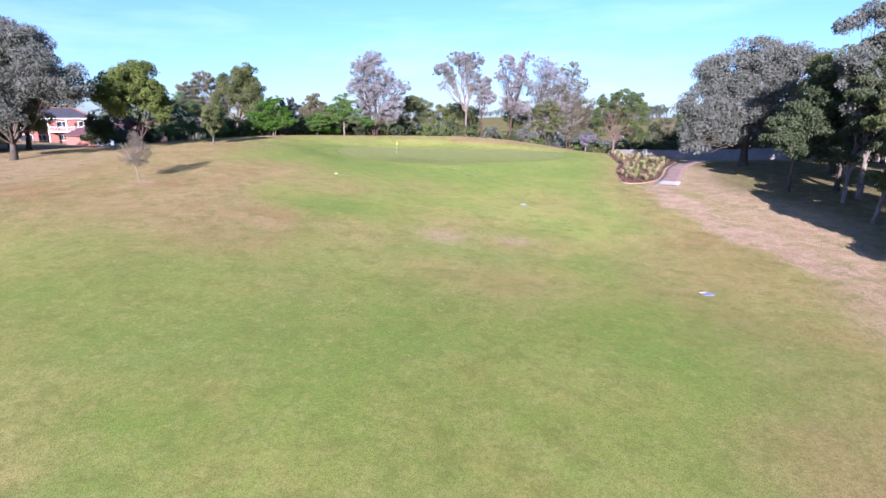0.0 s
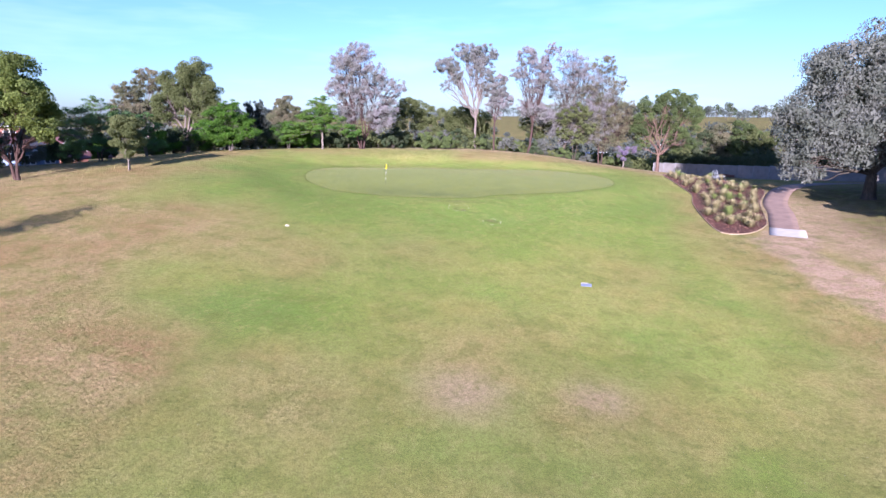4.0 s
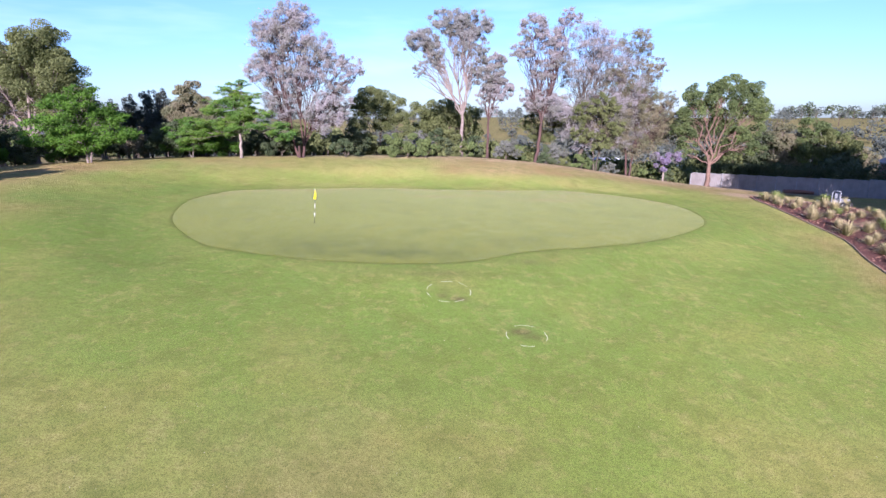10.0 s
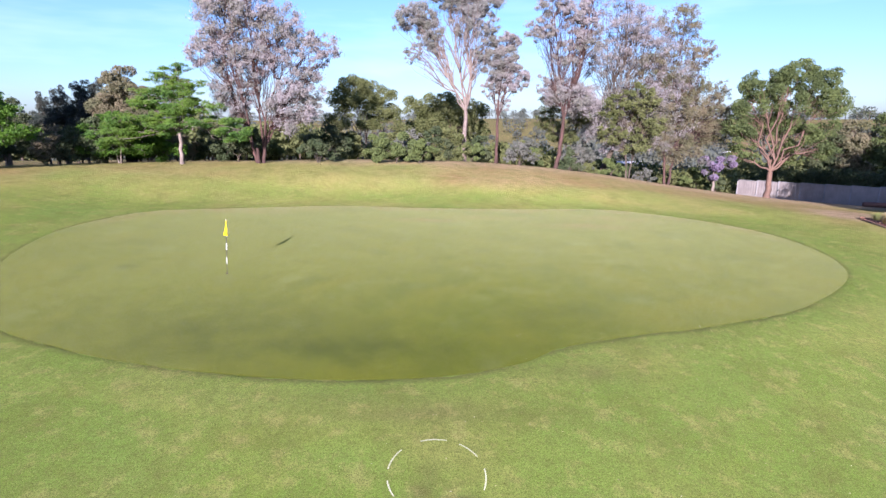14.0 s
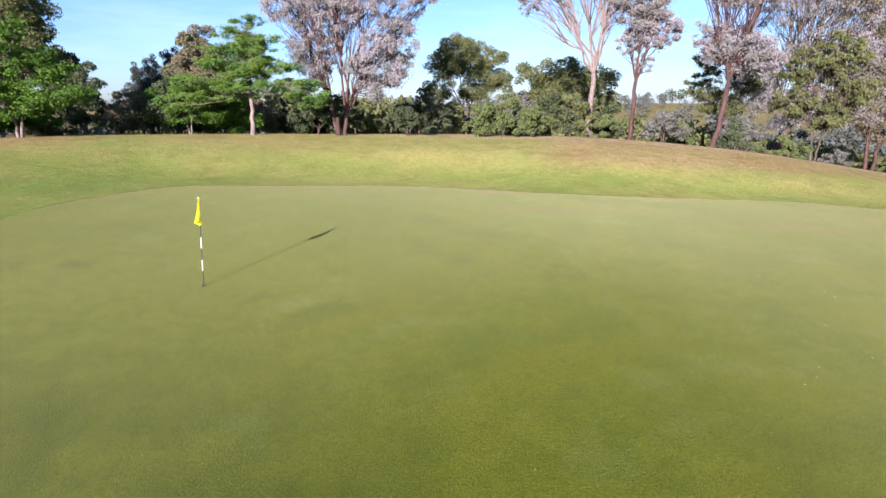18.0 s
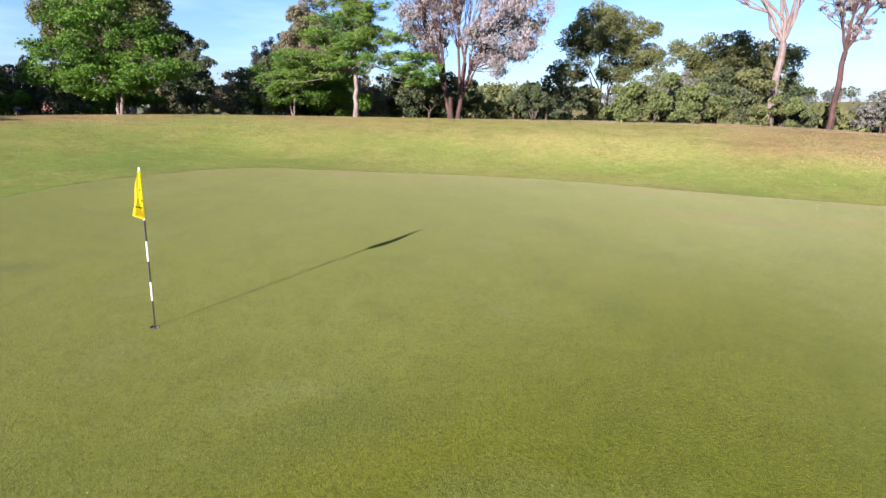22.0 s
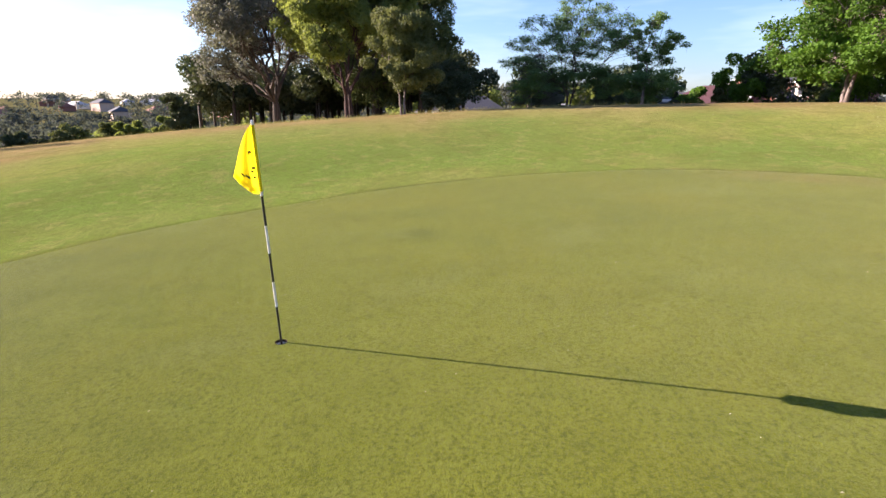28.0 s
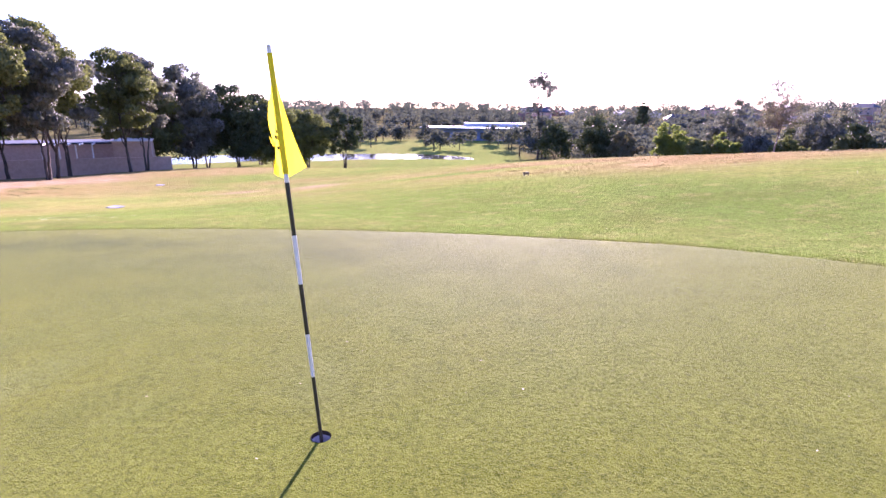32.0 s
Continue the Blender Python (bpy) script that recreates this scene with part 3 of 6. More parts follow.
    for cx, cy, rx, ry, a in ((8.25, -10.72, 0.4, 0.2, 1.0), (7.6, -10.5, 0.22, 0.2, 0.8), (7.7, -10.1, 0.2, 0.35, 0.4), (10.45, -12.95, 0.42, 0.25, 1.0), (10.8, -13.3, 0.4, 0.2, 0.7), (9.2, -11.2, 0.5, 0.2, 0.4), (7.0, -8.3, 3.0, 0.35, 0.6), (11.5, -6.6, 1.2, 0.3, 0.5)):
        dark_ground = np.maximum(dark_ground, a * np.exp(-((x - cx) / rx) ** 2 - ((y - cy) / ry) ** 2))
    # A darker band of ground behind the crest.
    dark_ground = np.maximum(dark_ground, 0.8 * smooth(27, 34, y - 0.15 * x) * smooth(48, 36, x))
    return np.stack([dry, lush, bare, 1 - dark_ground], -1)


def add_zone(me, rgba):
    layer = me.color_attributes.new("zone", "FLOAT_COLOR", "POINT")
    layer.data.foreach_set("color", rgba.astype(np.float32).ravel())


def spread(lo, hi, step, far, grow=1.22):
    """Grid lines: even steps from lo to hi, then ever wider out to far."""
    mid = list(np.arange(lo, hi + step / 2, step))
    out, s = [], step
    v = hi
    while v < far:
        s *= grow
        v += s
        out.append(v)
    low, s, v = [], step, lo
    while v > -far:
        s *= grow
        v -= s
        low.append(v)
    return np.array(low[::-1] + mid + out)


xs, ys = spread(-46, 52, 0.55, 3600), spread(-82, 44, 0.55, 3600)
xs, ys = np.union1d(xs, np.arange(6.03, 12.2, 0.15)), np.union1d(ys, np.arange(-14.53, -7.6, 0.15))
XX, YY = np.meshgrid(xs, ys)
ZZ = ground(XX, YY)
sunk = inside(EDGE, XX, YY) & (away(EDGE, XX, YY) > 0.35)
ZZ = ZZ - 0.10 * sunk - 0.3 * (np.hypot(XX, YY) < 1.2) - 0.10 * (inside(BED, XX, YY) & (away(BED, XX, YY) > 0.5))
nx, ny = len(xs), len(ys)
ii, jj = np.meshgrid(np.arange(ny - 1), np.arange(nx - 1), indexing="ij")
quads = np.stack([ii * nx + jj, ii * nx + jj + 1, (ii + 1) * nx + jj + 1, (ii + 1) * nx + jj], -1).reshape(-1, 4)
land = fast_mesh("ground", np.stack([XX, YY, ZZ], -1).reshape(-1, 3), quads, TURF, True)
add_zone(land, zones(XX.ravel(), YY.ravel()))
tagged(new("ground", land), "rolling golf course turf, green with dry straw patches", "ground", kind="structure")

# the putting green, in rings from its edge to the middle
levels = np.concatenate([[1.0, 0.995, 0.98], np.linspace(0.955, 0.06, 44), [0.03, 0.014]])
ring = EDGE
n = len(ring)
cup_ring = 0.0545 * ring / np.linalg.norm(ring, axis=1, keepdims=True)
gp = np.concatenate([ring * s for s in levels] + [cup_ring])
gz = ground(gp[:, 0], gp[:, 1]) + 0.012
gz[:n] -= 0.004
levels = np.append(levels, 0)
ii, jj = np.meshgrid(np.arange(len(levels) - 1), np.arange(n), indexing="ij")
j2 = (jj + 1) % n
gq = np.stack([ii * n + jj, ii * n + j2, (ii + 1) * n + j2, (ii + 1) * n + jj], -1).reshape(-1, 4)
gp3 = np.column_stack([gp, gz])
green_me = fast_mesh("putting_green", gp3, gq, GREEN, True)
gx, gy = gp3[:, 0], gp3[:, 1]
worn = np.zeros_like(gx)
for cx, cy, rx, ry, a in ((-4.5, 11.6, 3.6, 0.7, 1.0), (-1.0, 12.6, 2.5, 0.5, 0.8), (6.8, 10.0, 1.8, 0.45, 1.0), (10.5, 11.0, 2.5, 0.6, 0.6), (15.6, 9.3, 2.6, 0.8, 1.0), (17.5, 11.5, 3.0, 1.2, 0.7)):
    worn = np.maximum(worn, a * np.exp(-((gx - cx) / rx) ** 2 - ((gy - cy) / ry) ** 2))
rim = away(EDGE, gx, gy) + 0.35 * np.sin(gx * 0.9) + 0.25 * np.sin(gx * 2.3 + 1)
worn = np.maximum(worn, 0.75 * smooth(1.5, 0.35, rim) * smooth(5.5, 8.5, gy))
# Dark turf spots; the first, broad one also has lens falloff painted in.
dark = 0.8 * np.exp(-((gx - 1.6) / 4.5) ** 2 - ((gy + 4.8) / 2.2) ** 2) + 0.9 * np.exp(-((gx + 4) / 0.45) ** 2 - ((gy - 0.5) / 0.3) ** 2) + 0.85 * np.exp(-((gx - 6) / 4.5) ** 2 - ((gy + 5.6) / 1.0) ** 2) + 0.6 * np.exp(-((gx - 11) / 2) ** 2 - ((gy + 3.3) / 1.0) ** 2)
add_zone(green_me, np.stack([worn, dark, 0 * worn, 1 + 0 * worn], -1))
tagged(new("putting_green", green_me), "closely mown putting green with mottled worn patches", "putting green", kind="structure")

# the collar of longer turf round it: a low lip, then down to the land
tang = np.roll(ring, -1, axis=0) - np.roll(ring, 1, axis=0)
norm = np.stack([-tang[:, 1], tang[:, 0]], -1)
norm /= np.linalg.norm(norm, axis=1, keepdims=True)
if inside(ring, *(ring + 0.3 * norm).T).mean() > 0.5:
    norm = -norm
prof = [(0.0, 0.0), (0.03, 0.006), (0.25, 0.012), (0.8, 0.018), (1.4, 0.014), (1.9, -0.03)]
cp = []
for k, (o, h) in enumerate(prof):
    wob = (0.035 * np.sin(np.arange(n) * 1.7) + 0.03 * np.sin(np.arange(n) * 0.61)) * (k < 2)
    q = ring + norm * (o + wob[:, None])
    cp.append(np.column_stack([q, ground(q[:, 0], q[:, 1]) + h]))
cp = np.concatenate(cp)
ii, jj = np.meshgrid(np.arange(len(prof) - 1), np.arange(n), indexing="ij")
j2 = (jj + 1) % n
cq = np.stack([ii * n + jj, (ii + 1) * n + jj, (ii + 1) * n + j2, ii * n + j2], -1).reshape(-1, 4)
collar = fast_mesh("green_collar", cp, cq, TURF, True)
cz = zones(cp[:, 0], cp[:, 1])
cz[:, 0] = np.maximum(cz[:, 0] * 0.5, 0.08 + 0.08 * np.sin(cp[:, 0] * 0.9) * np.sin(cp[:, 1] * 0.7 + cp[:, 0] * 0.2))
worn_rim = np.sin(np.arange(n) * 0.37) + np.sin(np.arange(n) * 0.13 + 2) > -0.6
cz[:n, 3], cz[n:2 * n, 3] = np.where(worn_rim, 0.15, 0.7), np.where(worn_rim, 0.45, 0.9)
add_zone(collar, cz)
tagged(new("green_collar", collar), "collar of longer turf round the putting green", "turf collar", kind="structure")


# ---- trees ----
def leaf_cloud(rng, centres, radii, count, length, width, droop=0.5, flat=0.0, squash=0.75, shell=0.0):
    """Leaf blades scattered round clump centres; droop turns them down, flat lays them level, shell keeps them on a dome facing out."""
    w = radii**2
    which = rng.choice(len(centres), count, p=w / w.sum())
    d = rng.normal(size=(count, 3))
    d[:, 2] += 0.35 * shell
    d /= np.linalg.norm(d, axis=1, keepdims=True)
    rad = 1 - (1 - rng.random(count) ** 0.42) * (1 - 0.55 * shell)
    p = centres[which] + d * (rad * radii[which])[:, None] * np.array([1, 1, squash])
    axis = rng.normal(size=(count, 3))
    axis[:, 2] -= droop * 2.2
    axis[:, 2] *= 1 - flat
    axis /= np.linalg.norm(axis, axis=1, keepdims=True) + 1e-9
    face = rng.normal(size=(count, 3))
    face[:, 2] *= 1 - 0.9 * flat
    face += 1.5 * shell * d
    if flat:
        face = face * (1 - flat) + flat * np.array([0, -0.6, 1.0])
    side = np.cross(axis, face)
    side /= np.linalg.norm(side, axis=1, keepdims=True) + 1e-9
    ln = length * rng.uniform(0.6, 1.35, count)[:, None]
    wd = width * rng.uniform(0.7, 1.4, count)[:, None]
    m = p - axis * ln * 0.4
    v = np.stack([m - side * wd * 0.55, m + side * wd * 0.55, p + axis * ln * 0.6], 1).reshape(-1, 3)
    return v, np.arange(3 * count).reshape(-1, 3)


def clumps_in(rng, env, per):
    """Clump centres and sizes in an egg-shaped part of a crown, most of them near its skin."""
    cx, cy, cz, rx, ry, rz = env
    d = rng.normal(size=(per, 3))
    d /= np.linalg.norm(d, axis=1, keepdims=True)
    r = rng.random(per) ** 0.33
    c = np.array([cx, cy, cz]) + d * r[:, None] * np.array([rx, ry, rz]) * 0.95
    return c, rng.uniform(0.24, 0.44, per) * (rx * ry * rz) ** (1 / 3)


def bent(rng, a, b, n=6, sway=0.06, rise=0.0):
    a, b = np.asarray(a, float), np.asarray(b, float)
    t = np.linspace(0, 1, n)[:, None]
    off = rng.normal(size=(n, 3)) * sway * np.linalg.norm(b - a)
    off[0] = off[-1] = 0
    p = a + (b - a) * t + off * np.sin(t * np.pi)
    p[:, 2] += rise * np.linalg.norm(b - a) * (np.sin(t[:, 0] * np.pi * 0.5) - t[:, 0])
    return p


def tree(name, label, where, envs, trunk=(0.2, 2.0), leaves=6000, leaf=(0.34, 0.13), material=None, bark=None, per=9, face=0.0, seed=1, stems=1, droop=0.5,
         flat=0.0, squash=0.75, twig=True, category="tree", lean=(0, 0), group="", z=None, tall=1.0, dense=True):
    """A tree. envs: egg-shaped parts of its crown (right, deep, up, half sizes) from its foot, right as seen when looking along face."""
    rng = np.random.default_rng(seed)
    x, y = where
    z = G(x, y) - 0.05 if z is None else z
    t = thing(name, label, category, (x, y, z), face, group)
    radius, fork = trunk
    airy = not dense and not flat
    radius *= 0.66 if airy else 1.0
    envs = [e if len(e) == 6 else (e[0], 0.0, e[1], e[2], e[2] * 0.9, e[3]) for e in envs]
    envs = [(a, b, c * tall, d, e, f * (1.3 if flat else 1.0)) for a, b, c, d, e, f in envs]
    cs, rs, paths, fine = [], [], [], []
    thick = min(0.75, 1.7 / math.sqrt(len(envs) / stems + 1.5))
    feet = [np.array([0.0, 0.0, -0.1])] if stems == 1 else [np.array([0.9 * radius * math.cos(k * 2.4), 0.9 * radius * math.sin(k * 2.4), -0.1]) for k in range(stems)]
    forks = []
    for k, f in enumerate(feet):
        tip = np.array([f[0] * (1 + 1.4 * fork / 3) + lean[0] + rng.normal() * 0.1, f[1] * (1 + 1.4 * fork / 3) + lean[1] + rng.normal() * 0.1, fork * rng.uniform(0.85, 1.15)])
        p = bent(rng, f, tip, 7, 0.012)
        r = radius / math.sqrt(stems) * np.linspace(1.0, 0.72, 7)
        r[0] *= 1.35
        paths.append((p, r))
        forks.append((tip, r[-1]))
    for env in envs:
        c, r = clumps_in(rng, env, max(4, int(per * FINE[2] * (1.6 if flat else 2.4 if airy else 1.0) * (env[3] * env[5]) ** 0.5 / 1.6)))
        r = r * (0.5 if airy else 1.0)
        cs.append(c)
        rs.append(r)
        tip, tr = forks[min(range(len(forks)), key=lambda q: abs(forks[q][0][0] - env[0]) + abs(forks[q][0][1] - env[1]) + rng.random() * 0.3)]
        goal = np.array([env[0], env[1], env[2] + (0.8 if airy else 0.25) * env[5]])
        limb = bent(rng, tip, goal, 8, 0.03 if airy else 0.05, 0.05 if airy else 0.12)
        paths.append((limb, np.linspace(tr * thick, tr * 0.14, 8)))
        for cc, cr in zip(c, r):
            k = rng.integers(2, 7) if airy else rng.integers(3, 8)
            if cc[2] < limb[k][2] - 0.6 and rng.random() < 0.5:
                k = max(1, k - 2)
            base_r = np.interp(k, np.arange(8), np.linspace(tr * thick, tr * 0.14, 8)) * 0.42
            fine.append((bent(rng, limb[k], cc, 4, 0.09, 0.08), np.linspace(base_r, 0.012, 4)))
            if twig and (airy or flat):
                for _ in range(2):
                    e = cc + rng.normal(size=3) * cr * 0.6
                    fine.append((bent(rng, cc, e, 2, 0.1), np.array([0.013, 0.005])))
    v, q = tubes(paths, 6)
    v2, q2 = tubes(fine, 3)
    v, q = np.concatenate([v, v2]), np.concatenate([q, q2 + len(v)])
    part("trunk", fast_mesh("trunk", v, q, bark or BARK_GREY, True), t)
    cs, rs = np.concatenate(cs), np.concatenate(rs)
    ln, wd, many = leaf[0] * FINE[1], leaf[1] * FINE[1], int(leaves * FINE[0])
    if airy:
        v, q = leaf_cloud(rng, cs, rs, int(many * 3.0), ln * 0.46, wd * 0.7, droop, flat, squash)
        extra = [leaf_cloud(rng, cs, rs * 1.9, int(many * 1.0), ln * 0.46, wd * 0.7, droop, flat, squash)]
    elif flat:
        v, q = leaf_cloud(rng, cs, rs, int(many * 1.5), ln * 0.62, wd * 0.8, droop, flat, squash)
        extra = [leaf_cloud(rng, cs, rs * 1.35, int(many * 0.3), ln * 0.62, wd * 0.8, 0.2, flat * 0.7, squash)]
    else:
        # domed clumps of outward leaves, a few loose ones, and larger sprays that close the inside
        v, q = leaf_cloud(rng, cs, rs, int(many * 2.4), ln * 0.68, wd * 0.95, droop, flat, squash, 0.75)
        extra = [leaf_cloud(rng, cs, rs * 1.3, int(many * 0.12), ln * 0.7, wd, droop, flat, squash)]
    if dense:
        extra.append(leaf_cloud(rng, cs, rs * 0.62, len(cs) * 10, float(rs.mean()) * 0.45, float(rs.mean()) * 0.28, droop, flat, squash))
    for v2, q2 in extra:
        v, q = np.concatenate([v, v2]), np.concatenate([q, q2 + len(v)])
    part("crown", fast_mesh("crown", v, q, material or LEAF_GREY), t)
    return t


NORTH, WEST, SOUTH = 0.0, 90.0, 180.0
FINE = (1.9, 0.82, 1.8)      # leaves, their size and the clumps, against the numbers below
# beyond the green, behind the crest
tree("gum_tree", "tall gum with pinkish grey foliage and several dark red trunks", (-7.6, 25.9),
     [(-2.4, 11.6, 2.2, 2.8), (0.2, 13.0, 2.4, 2.6), (-3.2, 8.6, 1.9, 2.2), (2.4, 9.8, 2.0, 2.8), (5.4, 8.8, 1.6, 1.6), (3.0, 4.6, 2.4, 2.2), (-2.0, 5.4, 1.9, 2.0), (4.4, 6.4, 1.6, 1.8), (0.2, 8.0, 2.0, 2.2)],
     (0.5, 1.3), 10500, (0.34, 0.12), LEAF_PINK, BARK_RED, 13, NORTH, 11, 4, 0.7, dense=False)
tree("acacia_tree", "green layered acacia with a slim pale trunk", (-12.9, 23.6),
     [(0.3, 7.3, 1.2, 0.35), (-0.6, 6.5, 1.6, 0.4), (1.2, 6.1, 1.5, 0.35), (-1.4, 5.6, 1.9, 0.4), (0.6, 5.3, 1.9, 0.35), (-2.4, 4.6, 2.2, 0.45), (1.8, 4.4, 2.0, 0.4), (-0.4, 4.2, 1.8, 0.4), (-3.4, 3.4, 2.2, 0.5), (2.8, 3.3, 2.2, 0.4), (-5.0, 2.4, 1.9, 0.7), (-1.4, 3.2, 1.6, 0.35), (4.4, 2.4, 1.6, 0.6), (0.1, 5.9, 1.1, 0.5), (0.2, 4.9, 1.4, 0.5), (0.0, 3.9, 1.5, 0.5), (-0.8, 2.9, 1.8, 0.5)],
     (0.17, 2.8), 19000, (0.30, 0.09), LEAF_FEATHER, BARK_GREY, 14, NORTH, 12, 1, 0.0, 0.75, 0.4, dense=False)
tree("gum_tree", "tall umbrella shaped gum with a bare pale forking trunk", (9.4, 34.2),
     [(-4.6, 13.8, 2.3, 1.6), (-1.6, 16.0, 2.8, 1.5), (1.4, 15.8, 2.4, 1.6), (-3.0, 12.0, 1.5, 1.4), (2.4, 12.8, 1.2, 1.6), (0.2, 13.6, 1.8, 1.6), (-4.8, 10.6, 1.0, 1.0), (1.4, 10.4, 1.0, 1.0)],
     (0.40, 4.4), 8500, (0.36, 0.12), LEAF_LILAC, BARK_PALE, 11, NORTH, 13, 1, 0.5, tall=0.94, dense=False)
tree("gum_tree", "slim gum with a ragged pinkish crown", (12.6, 34.3),
     [(0.2, 9.4, 1.9, 2.0), (1.6, 8.0, 1.6, 1.4), (0.8, 11.2, 1.4, 1.0), (-0.6, 7.2, 1.0, 1.0), (0.6, 5.6, 0.8, 0.8)],
     (0.28, 4.2), 5200, (0.34, 0.12), LEAF_PINK, BARK_RED, 11, NORTH, 14, 1, 0.7, dense=False)
tree("gum_tree", "thin crowned tall gum with a leaning grey trunk", (18.1, 32.4),
     [(-0.8, 14.8, 1.9, 1.6), (1.6, 13.6, 1.8, 1.8), (-1.8, 12.2, 1.6, 1.3), (2.6, 11.4, 1.6, 1.4), (0.6, 10.2, 1.6, 1.4), (3.2, 15.8, 1.4, 1.1), (1.2, 6.4, 2.6, 2.0), (-1.0, 7.6, 1.4, 1.2)],
     (0.34, 4.4), 6500, (0.34, 0.12), LEAF_PINK, BARK_RED, 11, NORTH, 15, 1, 0.7, lean=(0.6, 0), dense=False)
tree("gum_tree", "broad gum with pinkish grey hanging foliage and a dark leaning trunk", (23.8, 38.5),
     [(1.6, 16.6, 2.8, 2.4), (4.2, 14.0, 3.0, 2.8), (0.0, 12.4, 2.6, 2.2), (-1.4, 7.2, 2.8, 2.8), (3.2, 8.2, 3.4, 2.8), (6.6, 10.6, 2.8, 2.6), (7.4, 6.6, 2.8, 2.6), (1.4, 4.4, 3.0, 2.0), (5.0, 4.2, 2.6, 1.8)],
     (0.5, 3.4), 9000, (0.34, 0.12), LEAF_PINK, BARK_DARK, 13, NORTH, 16, 1, 0.8, lean=(1.4, 0), tall=0.94, dense=False)
tree("gum_tree", "brownish grey gum with drooping branches", (30.8, 38.0),
     [(0.0, 17.0, 2.3, 1.8), (2.0, 14.0, 2.0, 1.8), (-1.8, 12.6, 2.2, 2.0), (0.4, 8.8, 2.8, 2.8), (2.6, 6.4, 2.2, 2.4), (-2.6, 6.2, 2.6, 2.4), (1.0, 4.0, 2.6, 1.6), (2.2, 10.6, 1.8, 1.6), (4.4, 8.2, 1.9, 1.6), (4.4, 5.6, 2.0, 1.5), (4.6, 10.2, 1.4, 1.2)],
     (0.32, 3.2), 7500, (0.34, 0.12), LEAF_BROWN, BARK_RED, 12, NORTH, 17, 2, 0.8, tall=0.94, dense=False)
tree("gum_tree", "round green gum with a bronze branching trunk", (39.2, 34.2),
     [(-1.6, 0.0, 11.4, 1.9, 1.7, 1.5), (0.8, 0.0, 12.4, 2.1, 1.8, 1.3), (3.4, 0.0, 11.4, 2.0, 1.8, 1.6), (4.9, 0.2, 9.2, 1.8, 1.6, 1.7), (-2.9, 0.0, 9.4, 1.7, 1.6, 1.6), (4.4, 0.6, 6.8, 1.9, 1.6, 1.4), (-3.2, 0.3, 7.0, 1.6, 1.5, 1.4), (1.2, 0.8, 10.0, 2.4, 1.8, 1.5),
      (5.4, 0.6, 5.0, 1.5, 1.3, 1.2), (-2.6, 0.6, 4.8, 1.4, 1.3, 1.0), (2.4, 2.2, 7.6, 2.2, 1.4, 1.6), (-0.6, 2.2, 7.4, 1.8, 1.4, 1.5), (3.2, 2.2, 4.6, 2.0, 1.4, 1.3)],
     (0.30, 2.8), 13000, (0.28, 0.11), LEAF_MID, BARK_BRONZE, 12, NORTH, 18, 1, 0.3, tall=0.94)
tree("wattle_tree", "open round topped green tree behind the crest", (-1.1, 39.2),
     [(-0.4, 7.7, 2.3, 1.2), (1.7, 6.7, 1.9, 1.3), (-2.2, 6.3, 1.7, 1.3), (0.3, 5.9, 2.4, 1.2), (2.8, 4.7, 1.6, 1.2), (-2.4, 4.2, 1.5, 1.1), (3.8, 3.2, 1.5, 1.2), (0.6, 4.0, 1.8, 0.9), (-2.0, 2.2, 1.6, 1.0)],
     (0.17, 2.6), 9500, (0.25, 0.10), LEAF_OLIVE, BARK_DARK, 15, NORTH, 19, 2, 0.3, squash=0.75)
tree("gum_tree", "dark drooping gum behind the ash", (-27.2, 24.2), [(-0.4, 4.8, 1.4, 1.1), (0.8, 3.4, 1.4, 1.0), (-1.2, 3.6, 1.6, 1.2), (0.0, 2.2, 2.0, 1.1)], (0.2, 1.8), 6000, (0.26, 0.10), LEAF_DARK, BARK_GREY, 14, NORTH, 410, 2, 0.7)
tree("gum_tree", "grey green small gum with open low branches", (20.4, 38.0), [(-1.6, 7.0, 1.6, 1.2), (0.6, 7.8, 1.5, 1.0), (-2.4, 5.2, 1.4, 1.1), (1.2, 5.6, 1.6, 1.2), (-0.6, 4.0, 2.0, 1.0)], (0.16, 2.6), 4200, (0.30, 0.10), LEAF_OLIVE, BARK_DARK, 13, NORTH, 411, 2, 0.6, dense=False)
tree("wattle_tree", "dense domed olive green tree behind the crest", (7.6, 49.3),
     [(-2.6, 7.6, 2.4, 1.9), (0.6, 8.2, 2.6, 1.6), (3.0, 6.6, 2.3, 2.0), (-0.6, 5.4, 3.2, 2.0), (3.8, 4.2, 1.8, 1.7), (-3.6, 4.6, 1.9, 1.7), (0.5, 2.8, 3.2, 1.6)],
     (0.25, 2.4), 10000, (0.30, 0.14), LEAF_OLIVE, BARK_DARK, 14, NORTH, 20, 1, 0.3)
for k, (ex, ey, eh) in enumerate(((-24.4, 36.2, 7.4), (-26.6, 35.5, 8.6), (-28.8, 36.4, 8.4), (-31.4, 36.8, 8.0), (-34.0, 38.0, 7.6))):
    tree("casuarina_tree", "dark blue green casuarina behind the bushes", (ex, ey), [(0, eh * 0.86, 0.8, eh * 0.14), (0.5, eh * 0.66, 1.2, eh * 0.2), (-0.6, eh * 0.5, 1.3, eh * 0.22), (0.3, eh * 0.28, 1.4, eh * 0.2)], (0.14, 1.6), 4200, (0.34, 0.06), LEAF_CASUARINA, BARK_DARK, 13, NORTH, 400 + k, 1, 0.1, squash=1.0)
